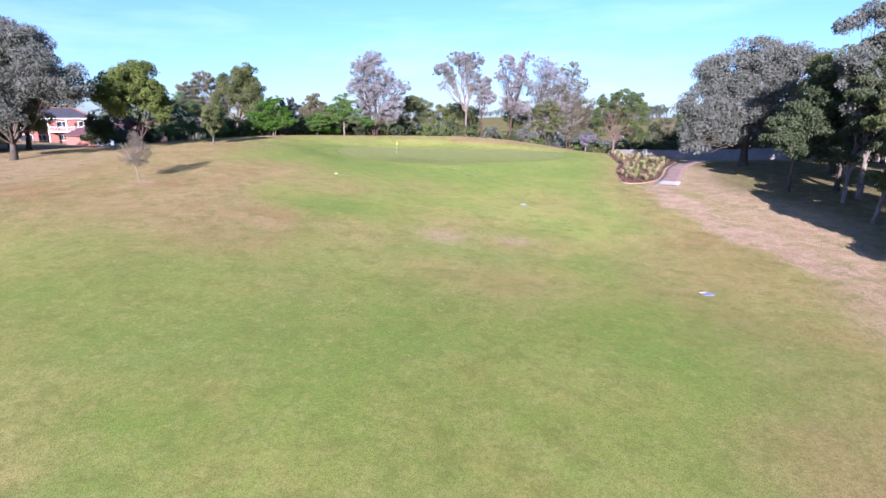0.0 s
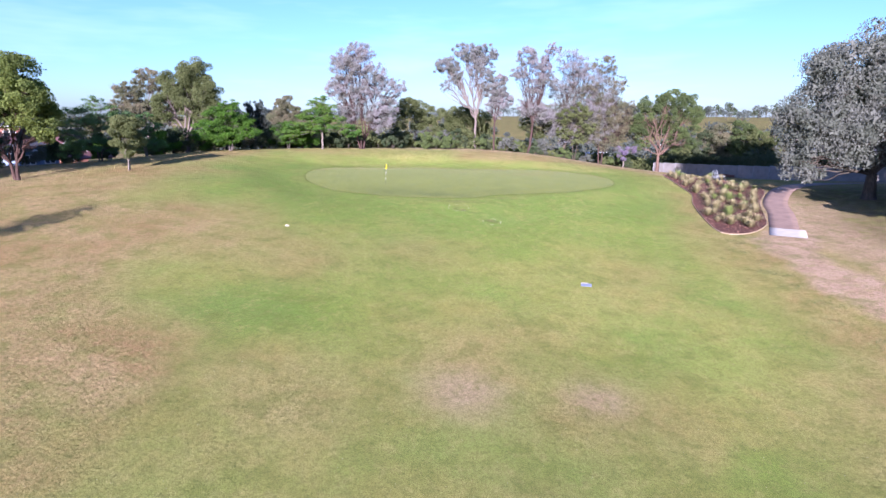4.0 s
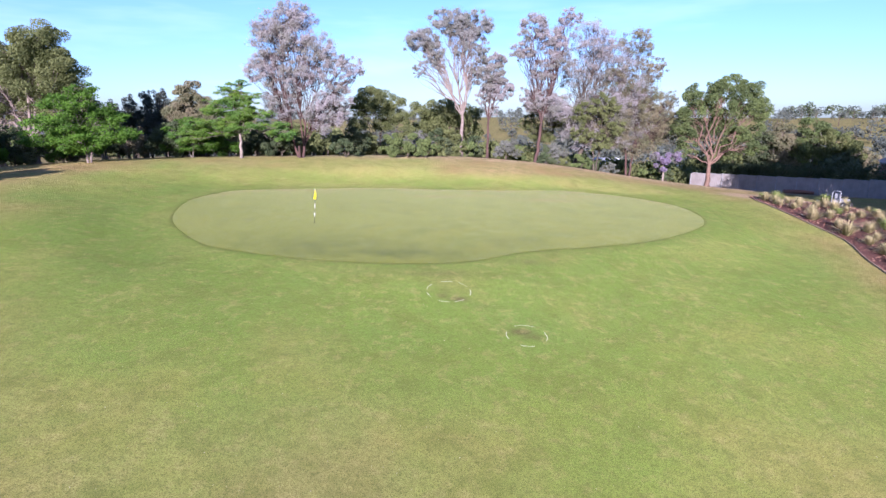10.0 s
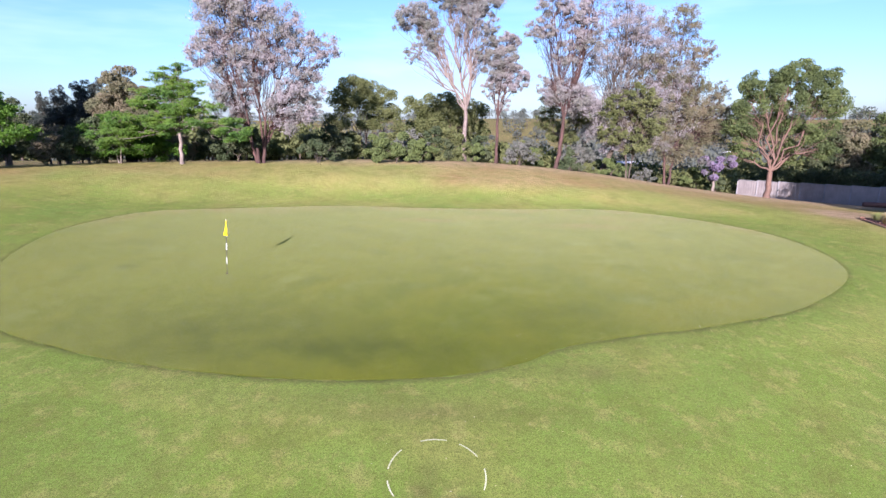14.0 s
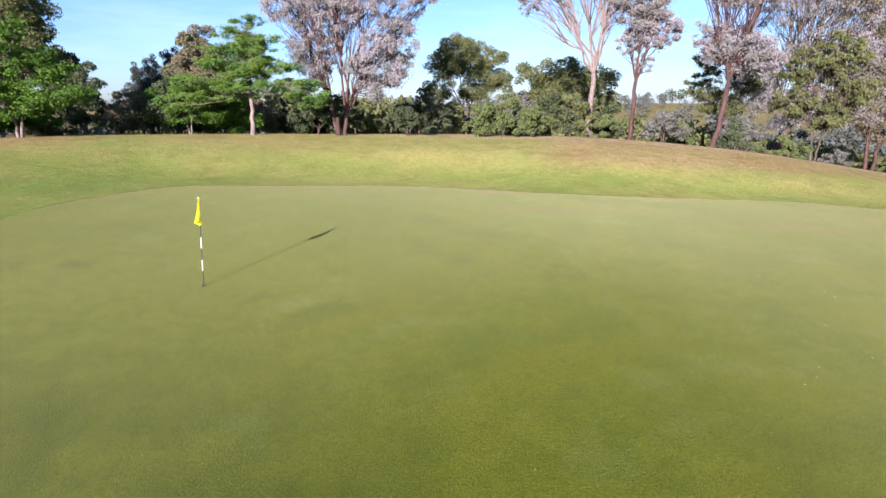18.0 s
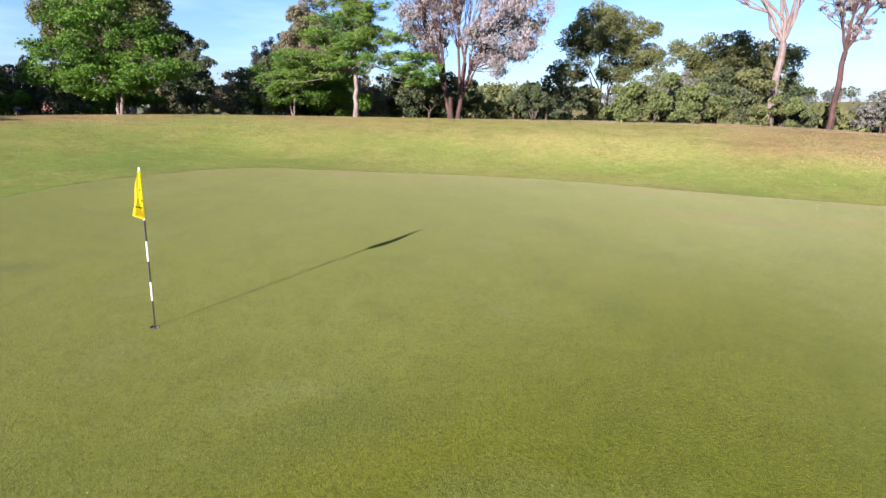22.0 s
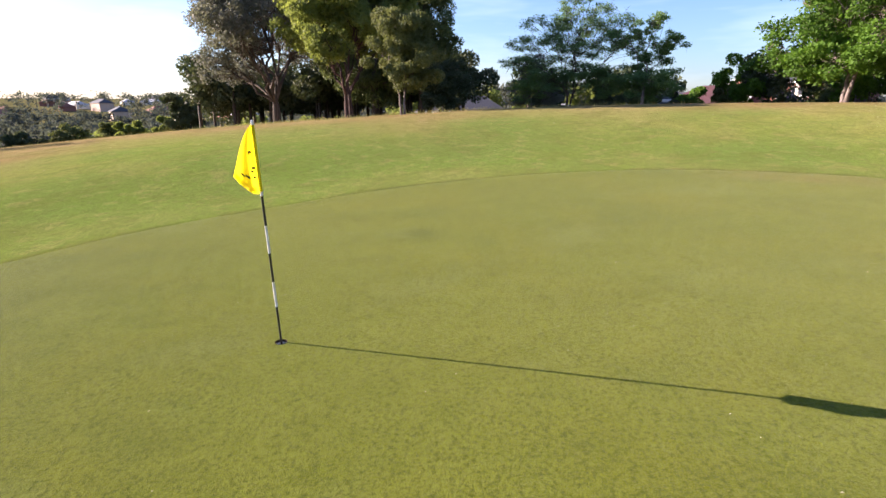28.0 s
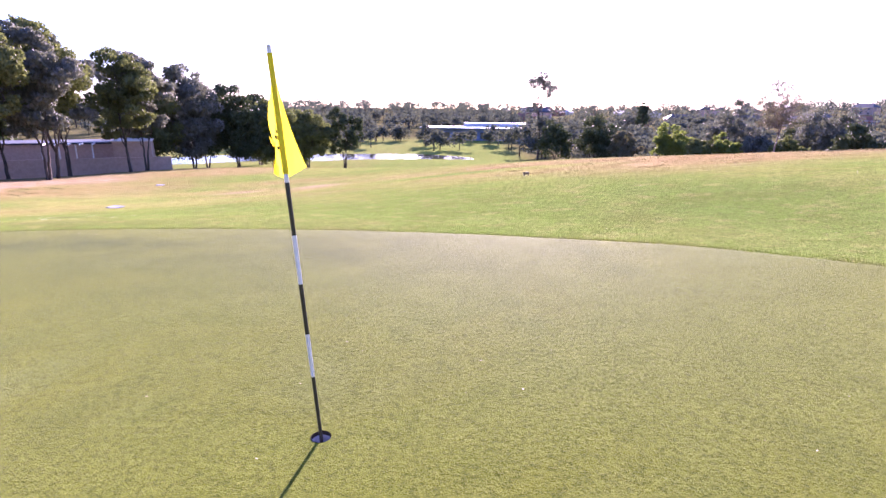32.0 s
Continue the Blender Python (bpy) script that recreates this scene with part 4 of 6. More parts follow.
tree("gum_tree", "olive brown dense gum with a rounded top", (-19.4, 28.2), [(-0.3, 6.6, 1.5, 1.3), (0.8, 5.2, 1.8, 1.5), (-1.2, 4.8, 1.8, 1.5), (0.2, 3.4, 2.4, 1.5), (-1.4, 2.0, 1.6, 1.2)], (0.2, 1.6), 9000, (0.26, 0.10), LEAF_BROWN, BARK_DARK, 14, NORTH, 23, 2, 0.5)
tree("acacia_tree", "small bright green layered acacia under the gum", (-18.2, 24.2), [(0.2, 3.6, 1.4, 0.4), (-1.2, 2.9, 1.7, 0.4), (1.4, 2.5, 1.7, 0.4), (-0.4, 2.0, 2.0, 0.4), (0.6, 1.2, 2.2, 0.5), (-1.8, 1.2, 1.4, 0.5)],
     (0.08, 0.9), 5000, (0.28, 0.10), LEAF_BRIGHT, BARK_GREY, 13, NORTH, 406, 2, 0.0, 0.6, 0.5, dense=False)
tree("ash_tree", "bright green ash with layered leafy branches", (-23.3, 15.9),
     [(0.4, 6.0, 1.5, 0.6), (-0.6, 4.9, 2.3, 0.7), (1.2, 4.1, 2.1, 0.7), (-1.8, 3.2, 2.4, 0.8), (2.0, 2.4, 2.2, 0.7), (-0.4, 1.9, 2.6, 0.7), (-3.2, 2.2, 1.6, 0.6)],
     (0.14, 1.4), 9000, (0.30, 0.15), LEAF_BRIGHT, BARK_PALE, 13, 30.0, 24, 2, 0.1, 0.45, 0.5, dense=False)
tree("gum_tree", "large dense grey olive gum with a pale trunk", (-32.0, 21.2),
     [(1.8, 11.2, 2.7, 1.7), (-0.2, 9.6, 2.5, 2.0), (3.2, 9.0, 2.1, 1.9), (1.4, 7.6, 2.9, 2.1), (-1.8, 7.0, 2.1, 1.9), (3.7, 6.8, 1.6, 1.6), (1.8, 5.2, 2.5, 1.4), (-2.6, 5.0, 1.6, 1.2)],
     (0.42, 2.6), 17000, (0.26, 0.12), LEAF_OLIVE, BARK_PALE, 15, 20.0, 25, 1, 0.4)
tree("gum_tree", "tall gum with thin brownish foliage", (-42.5, 30.0),
     [(0.6, 10.6, 2.2, 1.8), (-2.2, 9.0, 2.4, 1.8), (2.6, 9.0, 2.2, 1.8), (-0.6, 6.6, 3.0, 2.0), (3.2, 6.0, 2.2, 1.6), (-3.6, 6.6, 2.0, 1.6)],
     (0.42, 4.0), 11000, (0.36, 0.12), LEAF_BROWN, BARK_PALE, 12, 30.0, 26, 2, 0.6, tall=1.14, dense=False)
tree("acacia_tree", "spreading blue green acacia with flat layers", (-33.4, 4.4),
     [(0.2, 6.4, 1.1, 0.35), (0.8, 5.7, 1.8, 0.4), (-1.6, 5.2, 2.0, 0.4), (2.4, 4.9, 2.0, 0.4), (-0.2, 4.4, 2.2, 0.45), (-2.8, 4.1, 1.8, 0.4), (3.3, 3.8, 1.9, 0.45), (0.4, 3.5, 2.2, 0.45), (-3.2, 2.9, 2.0, 0.5), (1.4, 2.5, 2.3, 0.6), (-1.2, 1.9, 2.6, 0.7), (2.6, 1.6, 1.9, 0.7), (-3.0, 1.3, 1.6, 0.7)],
     (0.15, 1.4), 13000, (0.28, 0.09), LEAF_ACACIA, BARK_DARK, 14, 64.0, 27, 3, 0.0, 0.7, 0.45, tall=1.08, dense=False)
tree("acacia_tree", "small feathery green acacia", (-30.5, 8.6), [(0.2, 4.2, 1.0, 0.5), (-1.1, 3.6, 1.3, 0.4), (1.3, 3.3, 1.3, 0.4), (0.2, 2.5, 1.3, 0.5), (0.4, 1.3, 1.9, 0.9)],
     (0.1, 1.4), 4500, (0.28, 0.10), LEAF_ACACIA, BARK_GREY, 11, 64.0, 28, 2, 0.0, 0.55, 0.5, tall=1.14, dense=False)
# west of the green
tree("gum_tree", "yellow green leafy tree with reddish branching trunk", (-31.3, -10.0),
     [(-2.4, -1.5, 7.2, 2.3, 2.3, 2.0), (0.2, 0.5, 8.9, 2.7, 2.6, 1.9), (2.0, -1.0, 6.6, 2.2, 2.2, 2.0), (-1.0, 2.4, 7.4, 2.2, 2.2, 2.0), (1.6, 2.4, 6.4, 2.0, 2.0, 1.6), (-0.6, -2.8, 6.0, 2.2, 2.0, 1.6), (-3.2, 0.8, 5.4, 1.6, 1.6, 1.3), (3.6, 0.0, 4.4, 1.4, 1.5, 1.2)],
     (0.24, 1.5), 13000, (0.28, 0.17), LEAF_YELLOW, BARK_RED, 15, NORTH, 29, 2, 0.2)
tree("gum_tree", "large spreading grey green gum with a dark trunk", (-40.1, -19.4),
     [(4.5, -1.0, 9.5, 3.2, 3.2, 2.6), (1.0, 0.5, 12.2, 3.6, 3.4, 2.6), (-3.5, -1.0, 10.5, 3.4, 3.2, 2.8), (0.5, -4.0, 9.0, 2.8, 2.6, 2.4), (6.2, 1.0, 7.6, 2.3, 2.4, 2.0), (-1.0, 3.0, 9.0, 3.0, 2.8, 2.4), (-5.5, 0.0, 7.0, 2.4, 2.4, 2.0), (7.4, 0.5, 8.2, 2.3, 2.2, 1.9), (3.6, 0.2, 11.8, 2.4, 2.2, 1.9), (1.5, -2.0, 6.5, 2.8, 2.6, 1.6), (3.0, -3.5, 4.6, 2.0, 2.0, 1.2), (-2.0, -4.5, 4.4, 2.0, 2.0, 1.1)],
     (0.42, 2.0), 16000, (0.32, 0.14), LEAF_GREY, BARK_DARK, 14, NORTH, 30, 1, 0.4)
tree("olive_tree", "small grey green weeping tree", (-24.3, -4.6), [(0.2, 4.4, 1.5, 1.3), (-0.8, 3.2, 1.3, 1.2), (1.0, 2.8, 1.3, 1.2), (0.4, 1.9, 1.2, 0.7)],
     (0.11, 1.0), 7000, (0.26, 0.07), LEAF_OLIVE, BARK_GREY, 13, 95.0, 31, 2, 0.9)
tree("gum_tree", "dark dense tree behind the bank", (-47.5, -8.3), [(0.4, 0.5, 11.0, 3.2, 3.4, 2.8), (1.0, 1.6, 7.4, 2.4, 2.2, 2.6), (-1.0, -2.6, 8.0, 2.8, 2.6, 2.6), (0.6, -0.6, 4.4, 3.0, 3.0, 2.2)], (0.36, 1.8), 11000, (0.32, 0.15), LEAF_MID, BARK_DARK, 13, NORTH, 32, 1, 0.3)
tree("shrub", "dark green dense shrub on the bank", (-39.7, -4.8), [(0, 3.0, 2.0, 1.6), (-1.2, 1.8, 1.6, 1.3), (1.3, 1.6, 1.6, 1.3)], (0.1, 0.6), 3500, (0.26, 0.13), LEAF_DARK, BARK_DARK, 12, NORTH, 42, 3, 0.3, category="shrub")
tree("gum_tree", "dark dense tree behind the bank", (-48.0, -13.0), [(0, 9.4, 3.2, 3.0), (2.8, 6.4, 2.6, 2.4), (-2.8, 6.0, 2.8, 2.6), (0.2, 3.2, 3.6, 2.0)], (0.4, 2.2), 9000, (0.36, 0.16), LEAF_MID, BARK_DARK, 13, 105.0, 33, 1, 0.3)
tree("shrub", "pale grey open shrub", (-40.5, 2.2), [(0, 3.2, 1.5, 1.3), (-1.0, 2.0, 1.2, 1.0), (1.2, 1.6, 1.3, 1.0)], (0.09, 0.6), 3200, (0.24, 0.07), LEAF_GREY, BARK_GREY, 11, 80.0, 34, 3, 0.5, category="shrub")
tree("sapling", "bare twiggy sapling on a dry bank", (-19.9, -29.2), [(-0.7, 2.6, 1.1, 0.9), (0.6, 2.8, 1.0, 1.0), (0.1, 3.9, 0.9, 0.8), (-0.3, 1.9, 1.1, 0.6), (0.5, 1.7, 0.9, 0.5)], (0.07, 0.9), 2300, (0.12, 0.03), LEAF_BROWN, BARK_GREY, 22, NORTH, 35, 1, 0.2, dense=False)
FINE = (0.64, 1.38, 1.15)
# east of the fairway
tree("gum_tree", "huge dense grey gum with foliage hanging to the ground", (47.6, -1.6),
     [(-3.8, 11.6, 3.9, 3.6), (1.0, 14.0, 4.2, 2.8), (5.0, 12.4, 3.8, 3.4), (-6.2, 7.4, 3.2, 3.6), (-2.0, 6.8, 3.8, 3.6), (3.6, 6.8, 4.2, 3.8), (-6.8, 3.6, 2.2, 2.2), (0.6, 10.4, 3.6, 3.2)],
     (0.6, 2.2), 58000, (0.21, 0.095), LEAF_GREY, BARK_DARK, 22, NORTH, 36, 1, 0.8, tall=0.98)
tree("gum_tree", "olive green tree beside the huge gum", (52.0, -13.0), [(-1.4, 11.4, 3.6, 2.6), (2.2, 10.0, 3.4, 2.8), (-2.4, 7.6, 3.4, 2.6), (2.4, 6.0, 3.4, 2.6), (0, 3.4, 3.4, 2.0)], (0.34, 2.2), 22000, (0.23, 0.12), LEAF_OLIVE, BARK_DARK, 13, NORTH, 37, 1, 0.4)
tree("gum_tree", "tall leafy gum at the end of the belt", (47.5, -24.5), [(-1.2, 15.2, 2.8, 2.0), (1.6, 14.0, 2.8, 2.4), (-2.4, 12.0, 2.2, 2.0), (1.0, 11.0, 2.8, 2.2), (-0.6, 8.6, 2.4, 1.8), (2.6, 8.4, 2.4, 2.0)], (0.3, 4.0), 20000, (0.22, 0.10), LEAF_GREY, BARK_GREY, 13, NORTH, 43, 1, 0.5)
tree("gum_tree", "dense dark gum over the shaded bank", (47.6, -21.0), [(-0.6, 9.8, 3.0, 2.6), (1.8, 8.0, 2.8, 2.6), (-1.6, 6.2, 2.6, 2.2), (1.2, 4.6, 2.8, 2.0)], (0.28, 2.4), 18000, (0.24, 0.12), LEAF_DARK, BARK_DARK, 13, NORTH, 44, 1, 0.4)
# Dark bark here, and dark leaves on the next gum, stand in for shade.
tree("gum_tree", "dark gum with a slim trunk at the fairway edge", (43.2, -20.4), [(0.2, 7.6, 2.4, 2.2), (-1.4, 5.8, 2.0, 1.6), (1.6, 5.6, 2.0, 1.8), (0.4, 4.2, 1.8, 1.0)], (0.2, 3.0), 13000, (0.23, 0.11), LEAF_DARK, BARK_DARK, 13, NORTH, 38, 1, 0.5)
tree("gum_tree", "leafy gum with patchy grey trunk", (45.4, -25.6), [(-1.0, 4.4, 1.4, 1.0), (0.8, 6.2, 1.8, 1.4), (1.2, 9.4, 2.2, 2.0), (2.6, 12.6, 2.2, 1.8), (0.4, 11.6, 1.8, 1.4)], (0.22, 2.6), 11000, (0.23, 0.10), LEAF_DARK, BARK_GREY, 12, NORTH, 39, 1, 0.5)
tree("gum_tree", "gum with a leaning slim trunk", (43.6, -32.2), [(0.6, 3.6, 1.4, 1.2), (1.6, 5.6, 1.8, 1.6), (0.8, 8.6, 2.2, 2.0), (2.4, 10.6, 2.0, 1.6)], (0.18, 2.0), 11000, (0.22, 0.10), LEAF_OLIVE, BARK_GREY, 12, NORTH, 40, 1, 0.5, lean=(0.4, 0))
for k, (ex, ey, eh, em) in enumerate(((52, -30, 12, LEAF_DARK), (56, -42, 13, LEAF_GREY), (50, -52, 13, LEAF_DARK), (60, -20, 12, LEAF_DARK), (64, -4, 11, LEAF_OLIVE), (62, -33, 14, LEAF_GREY), (57, -5, 13, LEAF_DARK), (66, 3, 12, LEAF_DARK))):
    tree("gum_tree", "tall dark gum in the belt beside the fairway", (ex, ey), [(-0.8, eh * 0.82, 2.8, 2.2), (1.8, eh * 0.68, 2.8, 2.4), (-2.0, eh * 0.56, 2.6, 2.2), (1.0, eh * 0.42, 2.8, 1.8)],
         (0.32, 2.8), 6500, (0.40, 0.18), em, BARK_DARK, 12, NORTH, 60 + k, 1, 0.5)
# seen looking back south
for k, (ex, ey, eh, em, sp) in enumerate(((41.0, -47.5, 15, LEAF_OLIVE, 2.0), (39.5, -52.0, 15, LEAF_GREY, 1.9), (42.0, -57.0, 16.5, LEAF_OLIVE, 2.4), (44.2, -62.0, 16.5, LEAF_GREY, 2.4), (40.8, -69.0, 15.5, LEAF_OLIVE, 2.3), (41.4, -74.0, 16, LEAF_GREY, 2.4), (50.0, -60.0, 16, LEAF_DARK, 2.8))):
    tree("gum_tree", "gum with glossy backlit leaves and a slim dark trunk", (ex, ey), [(-0.6, eh * 0.85, sp * 1.3, 2.2), (1.8, eh * 0.7, sp * 1.3, 2.3), (-2.0, eh * 0.62, sp * 1.2, 2.2), (0.6, eh * 0.48, sp * 1.2, 2.0), (-1.6, eh * 0.38, sp * 0.9, 1.4)],
         (0.2, 3.0), 9500, (0.34, 0.16), em, BARK_DARK, 12, SOUTH, 80 + k, 1 + k % 2, 0.5)
for k, (ex, ey, eh, sp) in enumerate(((47, -86, 17.5, 3.8), (42, -90, 18, 4.0), (37, -97, 15.5, 3.8), (32, -102, 13, 3.6), (44, -100, 16, 3.8), (38, -112, 14.5, 3.8), (27, -108, 11.5, 3.4))):
    tree("gum_tree", "dark dense tree in the grove by the pond", (ex, ey), [(-0.8, eh * 0.8, sp * 0.9, 2.6), (1.6, eh * 0.66, sp * 1.15, 2.6), (-2.0, eh * 0.52, sp * 1.2, 2.4), (1.2, eh * 0.4, sp * 1.2, 2.2), (-0.8, eh * 0.25, sp * 1.1, 2.0)],
         (0.26, 2.0), 9000, (0.45, 0.22), (LEAF_OLIVE, LEAF_GREY, LEAF_DARK)[k % 3], BARK_DARK, 12, SOUTH, 90 + k, 2, 0.4)
tree("gum_tree", "open crowned tree on the pond bank", (19.5, -108.5), [(-1.2, 10.4, 2.0, 1.8), (1.0, 9.0, 2.4, 1.8), (-2.4, 7.4, 2.2, 1.8), (2.2, 6.6, 2.0, 1.8), (0.2, 5.2, 2.6, 1.6), (-2.6, 4.0, 1.8, 1.2)], (0.25, 2.0), 6500, (0.36, 0.16), LEAF_DARK, BARK_DARK, 12, SOUTH, 98, 3, 0.5)
# down the slope to the south-west
for k, (ex, ey, eh, sp, em, words) in enumerate(((-25.7, -119.9, 9.6, 3.4, LEAF_DARK, "dark rounded tree"), (-34.4, -117.8, 10.6, 4.4, LEAF_DARK, "dark rounded tree"), (-37.1, -106.5, 7.2, 2.8, LEAF_BROWN, "brownish rounded tree"),
                                                 (-41.3, -94.3, 9.4, 2.9, LEAF_YELLOW, "yellow green rounded bushy tree"), (-43.8, -87.7, 7.4, 2.6, LEAF_OLIVE, "olive bushy tree"), (-46.7, -86.2, 7.8, 2.0, LEAF_YELLOW, "yellow green bushy tree"),
                                                 (-53.4, -88.2, 8.2, 3.4, LEAF_GREY, "grey green bushy tree"), (-54.2, -81.9, 7.2, 2.8, LEAF_OLIVE, "olive bushy tree"), (-67.3, -97.3, 11.0, 3.6, LEAF_DARK, "dark broad tree"),
                                                 (-66.9, -91.5, 13.0, 4.6, LEAF_GREY, "grey green broad tree"), (-61.3, -77.0, 8.6, 3.2, LEAF_DARK, "dark bushy tree"), (-70.0, -48.6, 6.8, 2.6, LEAF_DARK, "dark conical tree"),
                                                 (-73.0, -53.0, 4.0, 2.2, LEAF_YELLOW, "yellow green bush"), (-69.8, -57.3, 3.8, 2.2, LEAF_YELLOW, "yellow green bush"), (-72.2, -62.2, 4.6, 2.4, LEAF_OLIVE, "olive bush"), (-75.6, -73.4, 6.6, 3.0, LEAF_OLIVE, "olive bushy tree"), (-71.2, -77.8, 6.0, 3.0, LEAF_DARK, "dark bushy tree"))):
    tree("bushy_tree", words + " on the slope below the course", (ex, ey), [(-0.2 * sp, eh * 0.72, sp * 0.8, eh * 0.27), (0.45 * sp, eh * 0.56, sp * 0.75, eh * 0.25), (-0.5 * sp, eh * 0.45, sp * 0.7, eh * 0.24), (0.2 * sp, eh * 0.3, sp * 0.9, eh * 0.2)],
         (0.2, 1.2), 4200, (0.40, 0.20), em, BARK_DARK, 12, 150.0, 300 + k, 2, 0.3, twig=False)
tree("gum_tree", "tall thin gum with a bare lower trunk", (-23.8, -130.5), [(-1.0, 19.0, 2.4, 1.8), (1.8, 17.4, 2.2, 2.0), (0.2, 20.4, 1.8, 1.2), (-0.8, 14.0, 1.6, 1.4), (0.6, 8.0, 2.4, 3.0)], (0.32, 7.0), 4200, (0.36, 0.13), LEAF_GREY, BARK_DARK, 12, 170.0, 330, 1, 0.5)
tree("gum_tree", "open tree with spiky bare twigs at its top", (-52.1, -94.7), [(-2.0, 8.6, 2.6, 2.4), (1.6, 8.0, 2.4, 2.6), (0.6, 12.0, 1.6, 1.6), (-3.2, 6.0, 2.2, 2.0), (2.8, 5.4, 2.0, 1.8)], (0.26, 2.4), 4200, (0.34, 0.14), LEAF_GREY, BARK_DARK, 12, 150.0, 331, 2, 0.4)
tree("cypress_tree", "dark narrow tree on the far hillside", (-88.8, -242.1), [(0, 13.0, 2.4, 2.6), (0, 8.6, 2.6, 3.6), (0.4, 4.0, 2.4, 2.6)], (0.4, 3.0), 2400, (0.7, 0.3), LEAF_DARK, BARK_DARK, 12, 160.0, 332, 1, 0.3, twig=False)
# beyond the fence
for k, (ex, ey, eh, em, words) in enumerate(((50.8, 42.5, 8.4, LEAF_DARK, "dark green"), (52.4, 41.5, 9.6, LEAF_BROWN, "brownish"), (55.3, 40.0, 10.0, LEAF_MID, "mid green"), (57.5, 38.5, 8.6, LEAF_OLIVE, "olive"), (61.0, 40.0, 7.0, LEAF_BROWN, "brownish"))):
    tree("gum_tree", words + " rounded gum beyond the steel fence", (ex, ey), [(-0.6, eh * 0.8, 1.9, eh * 0.19), (1.2, eh * 0.66, 1.9, eh * 0.2), (-1.4, eh * 0.55, 1.8, eh * 0.2), (0.6, eh * 0.4, 2.2, eh * 0.2)], (0.2, 2.0), 9000, (0.20, 0.10), em, BARK_GREY, 14, NORTH, 350 + k, 1, 0.4)
FINE = (0.75, 1.15, 1.0)
# low growth behind the crest
rng = np.random.default_rng(5)
shrub_mats = (LEAF_DARK, LEAF_OLIVE, LEAF_MID, LEAF_DARK, LEAF_OLIVE, LEAF_BROWN, LEAF_BRIGHT, LEAF_GREY)
shrub_words = ("dark green", "olive", "mid green", "dark green", "olive", "brownish", "bright green", "grey green")
for k in range(38):
    sx = -34 + 68 * k / 37 + rng.normal() * 0.8
    sy = 30.5 + rng.random() * 6 + (5 if sx > 24 else 0) - (6 if sx < -18 else 0)
    if sx < -12:
        sh, w = rng.uniform(2.2, 3.8), (0, 4, 5, 0)[k % 4]
    elif sx < 9:
        sh, w = rng.uniform(1.0, 3.3), (1, 7, 0, 4, 2)[k % 5]
    else:
        sh, w = rng.uniform(1.2, 3.0), (2, 0, 7, 1)[k % 4]
    tree("shrub", f"{shrub_words[w]} bushy shrub behind the crest", (sx, sy), [(0, sh * 0.7, sh * 0.5, sh * 0.4), (sh * 0.3, sh * 0.4, sh * 0.45, sh * 0.35), (-sh * 0.35, sh * 0.4, sh * 0.45, sh * 0.35)],
         (0.07, 0.5), 2000, (0.25, 0.10), shrub_mats[w], BARK_DARK, 12, NORTH, 120 + k, 3, 0.4, category="shrub", twig=w in (5, 7), dense=w not in (5, 7))
for k, (sx, sy, sh, w) in enumerate(((-17, 27, 3.2, 6), (-20, 24, 3.4, 0), (-27, 19, 3.2, 6), (-30, 16, 3.6, 0), (-33, 14, 1.6, 2), (-38, 12, 1.6, 0), (-41, 8, 3.0, 0), (-3, 27, 2.0, 0), (3.5, 27.5, 2.6, 2), (5.5, 28, 2.2, 2), (-10.0, 27.5, 3.0, 0), (-35, 17.8, 1.6, 0), (-33.5, 20, 3.2, 2), (-44.5, 3.5, 3.2, 0), (-36, 22, 3.4, 0), (-43, 11, 3.2, 2), (-39.8, 13.8, 2.4, 6), (-31.6, 14.4, 3.0, 6))):
    tree("shrub", f"{shrub_words[w]} bushy shrub under the trees", (sx, sy), [(0, sh * 0.7, sh * 0.55, sh * 0.4), (sh * 0.35, sh * 0.4, sh * 0.5, sh * 0.35), (-sh * 0.4, sh * 0.4, sh * 0.5, sh * 0.35)],
         (0.07, 0.5), 3000, (0.22, 0.10), shrub_mats[w], BARK_DARK, 12, NORTH, 160 + k, 3, 0.3, category="shrub", twig=False)
tree("gum_tree", "grey green leafy gum under the taller gums", (26.0, 36.0), [(-1.4, 7.2, 1.8, 1.5), (0.8, 8.0, 1.8, 1.5), (1.8, 5.4, 1.7, 1.4), (-1.8, 4.6, 1.6, 1.3), (0.4, 3.6, 1.9, 1.2)], (0.2, 2.0), 4500, (0.32, 0.13), LEAF_OLIVE, BARK_DARK, 12, NORTH, 191, 2, 0.6, dense=False)
tree("jacaranda_tree", "jacaranda in purple blossom", (33.6, 33.6), [(-0.7, 2.6, 1.2, 0.7), (0.9, 2.9, 1.2, 0.7), (0.2, 1.9, 1.4, 0.7)], (0.14, 1.6), 2000, (0.22, 0.12), LEAF_PURPLE, BARK_GREY, 12, NORTH, 190, 1, 0.2)


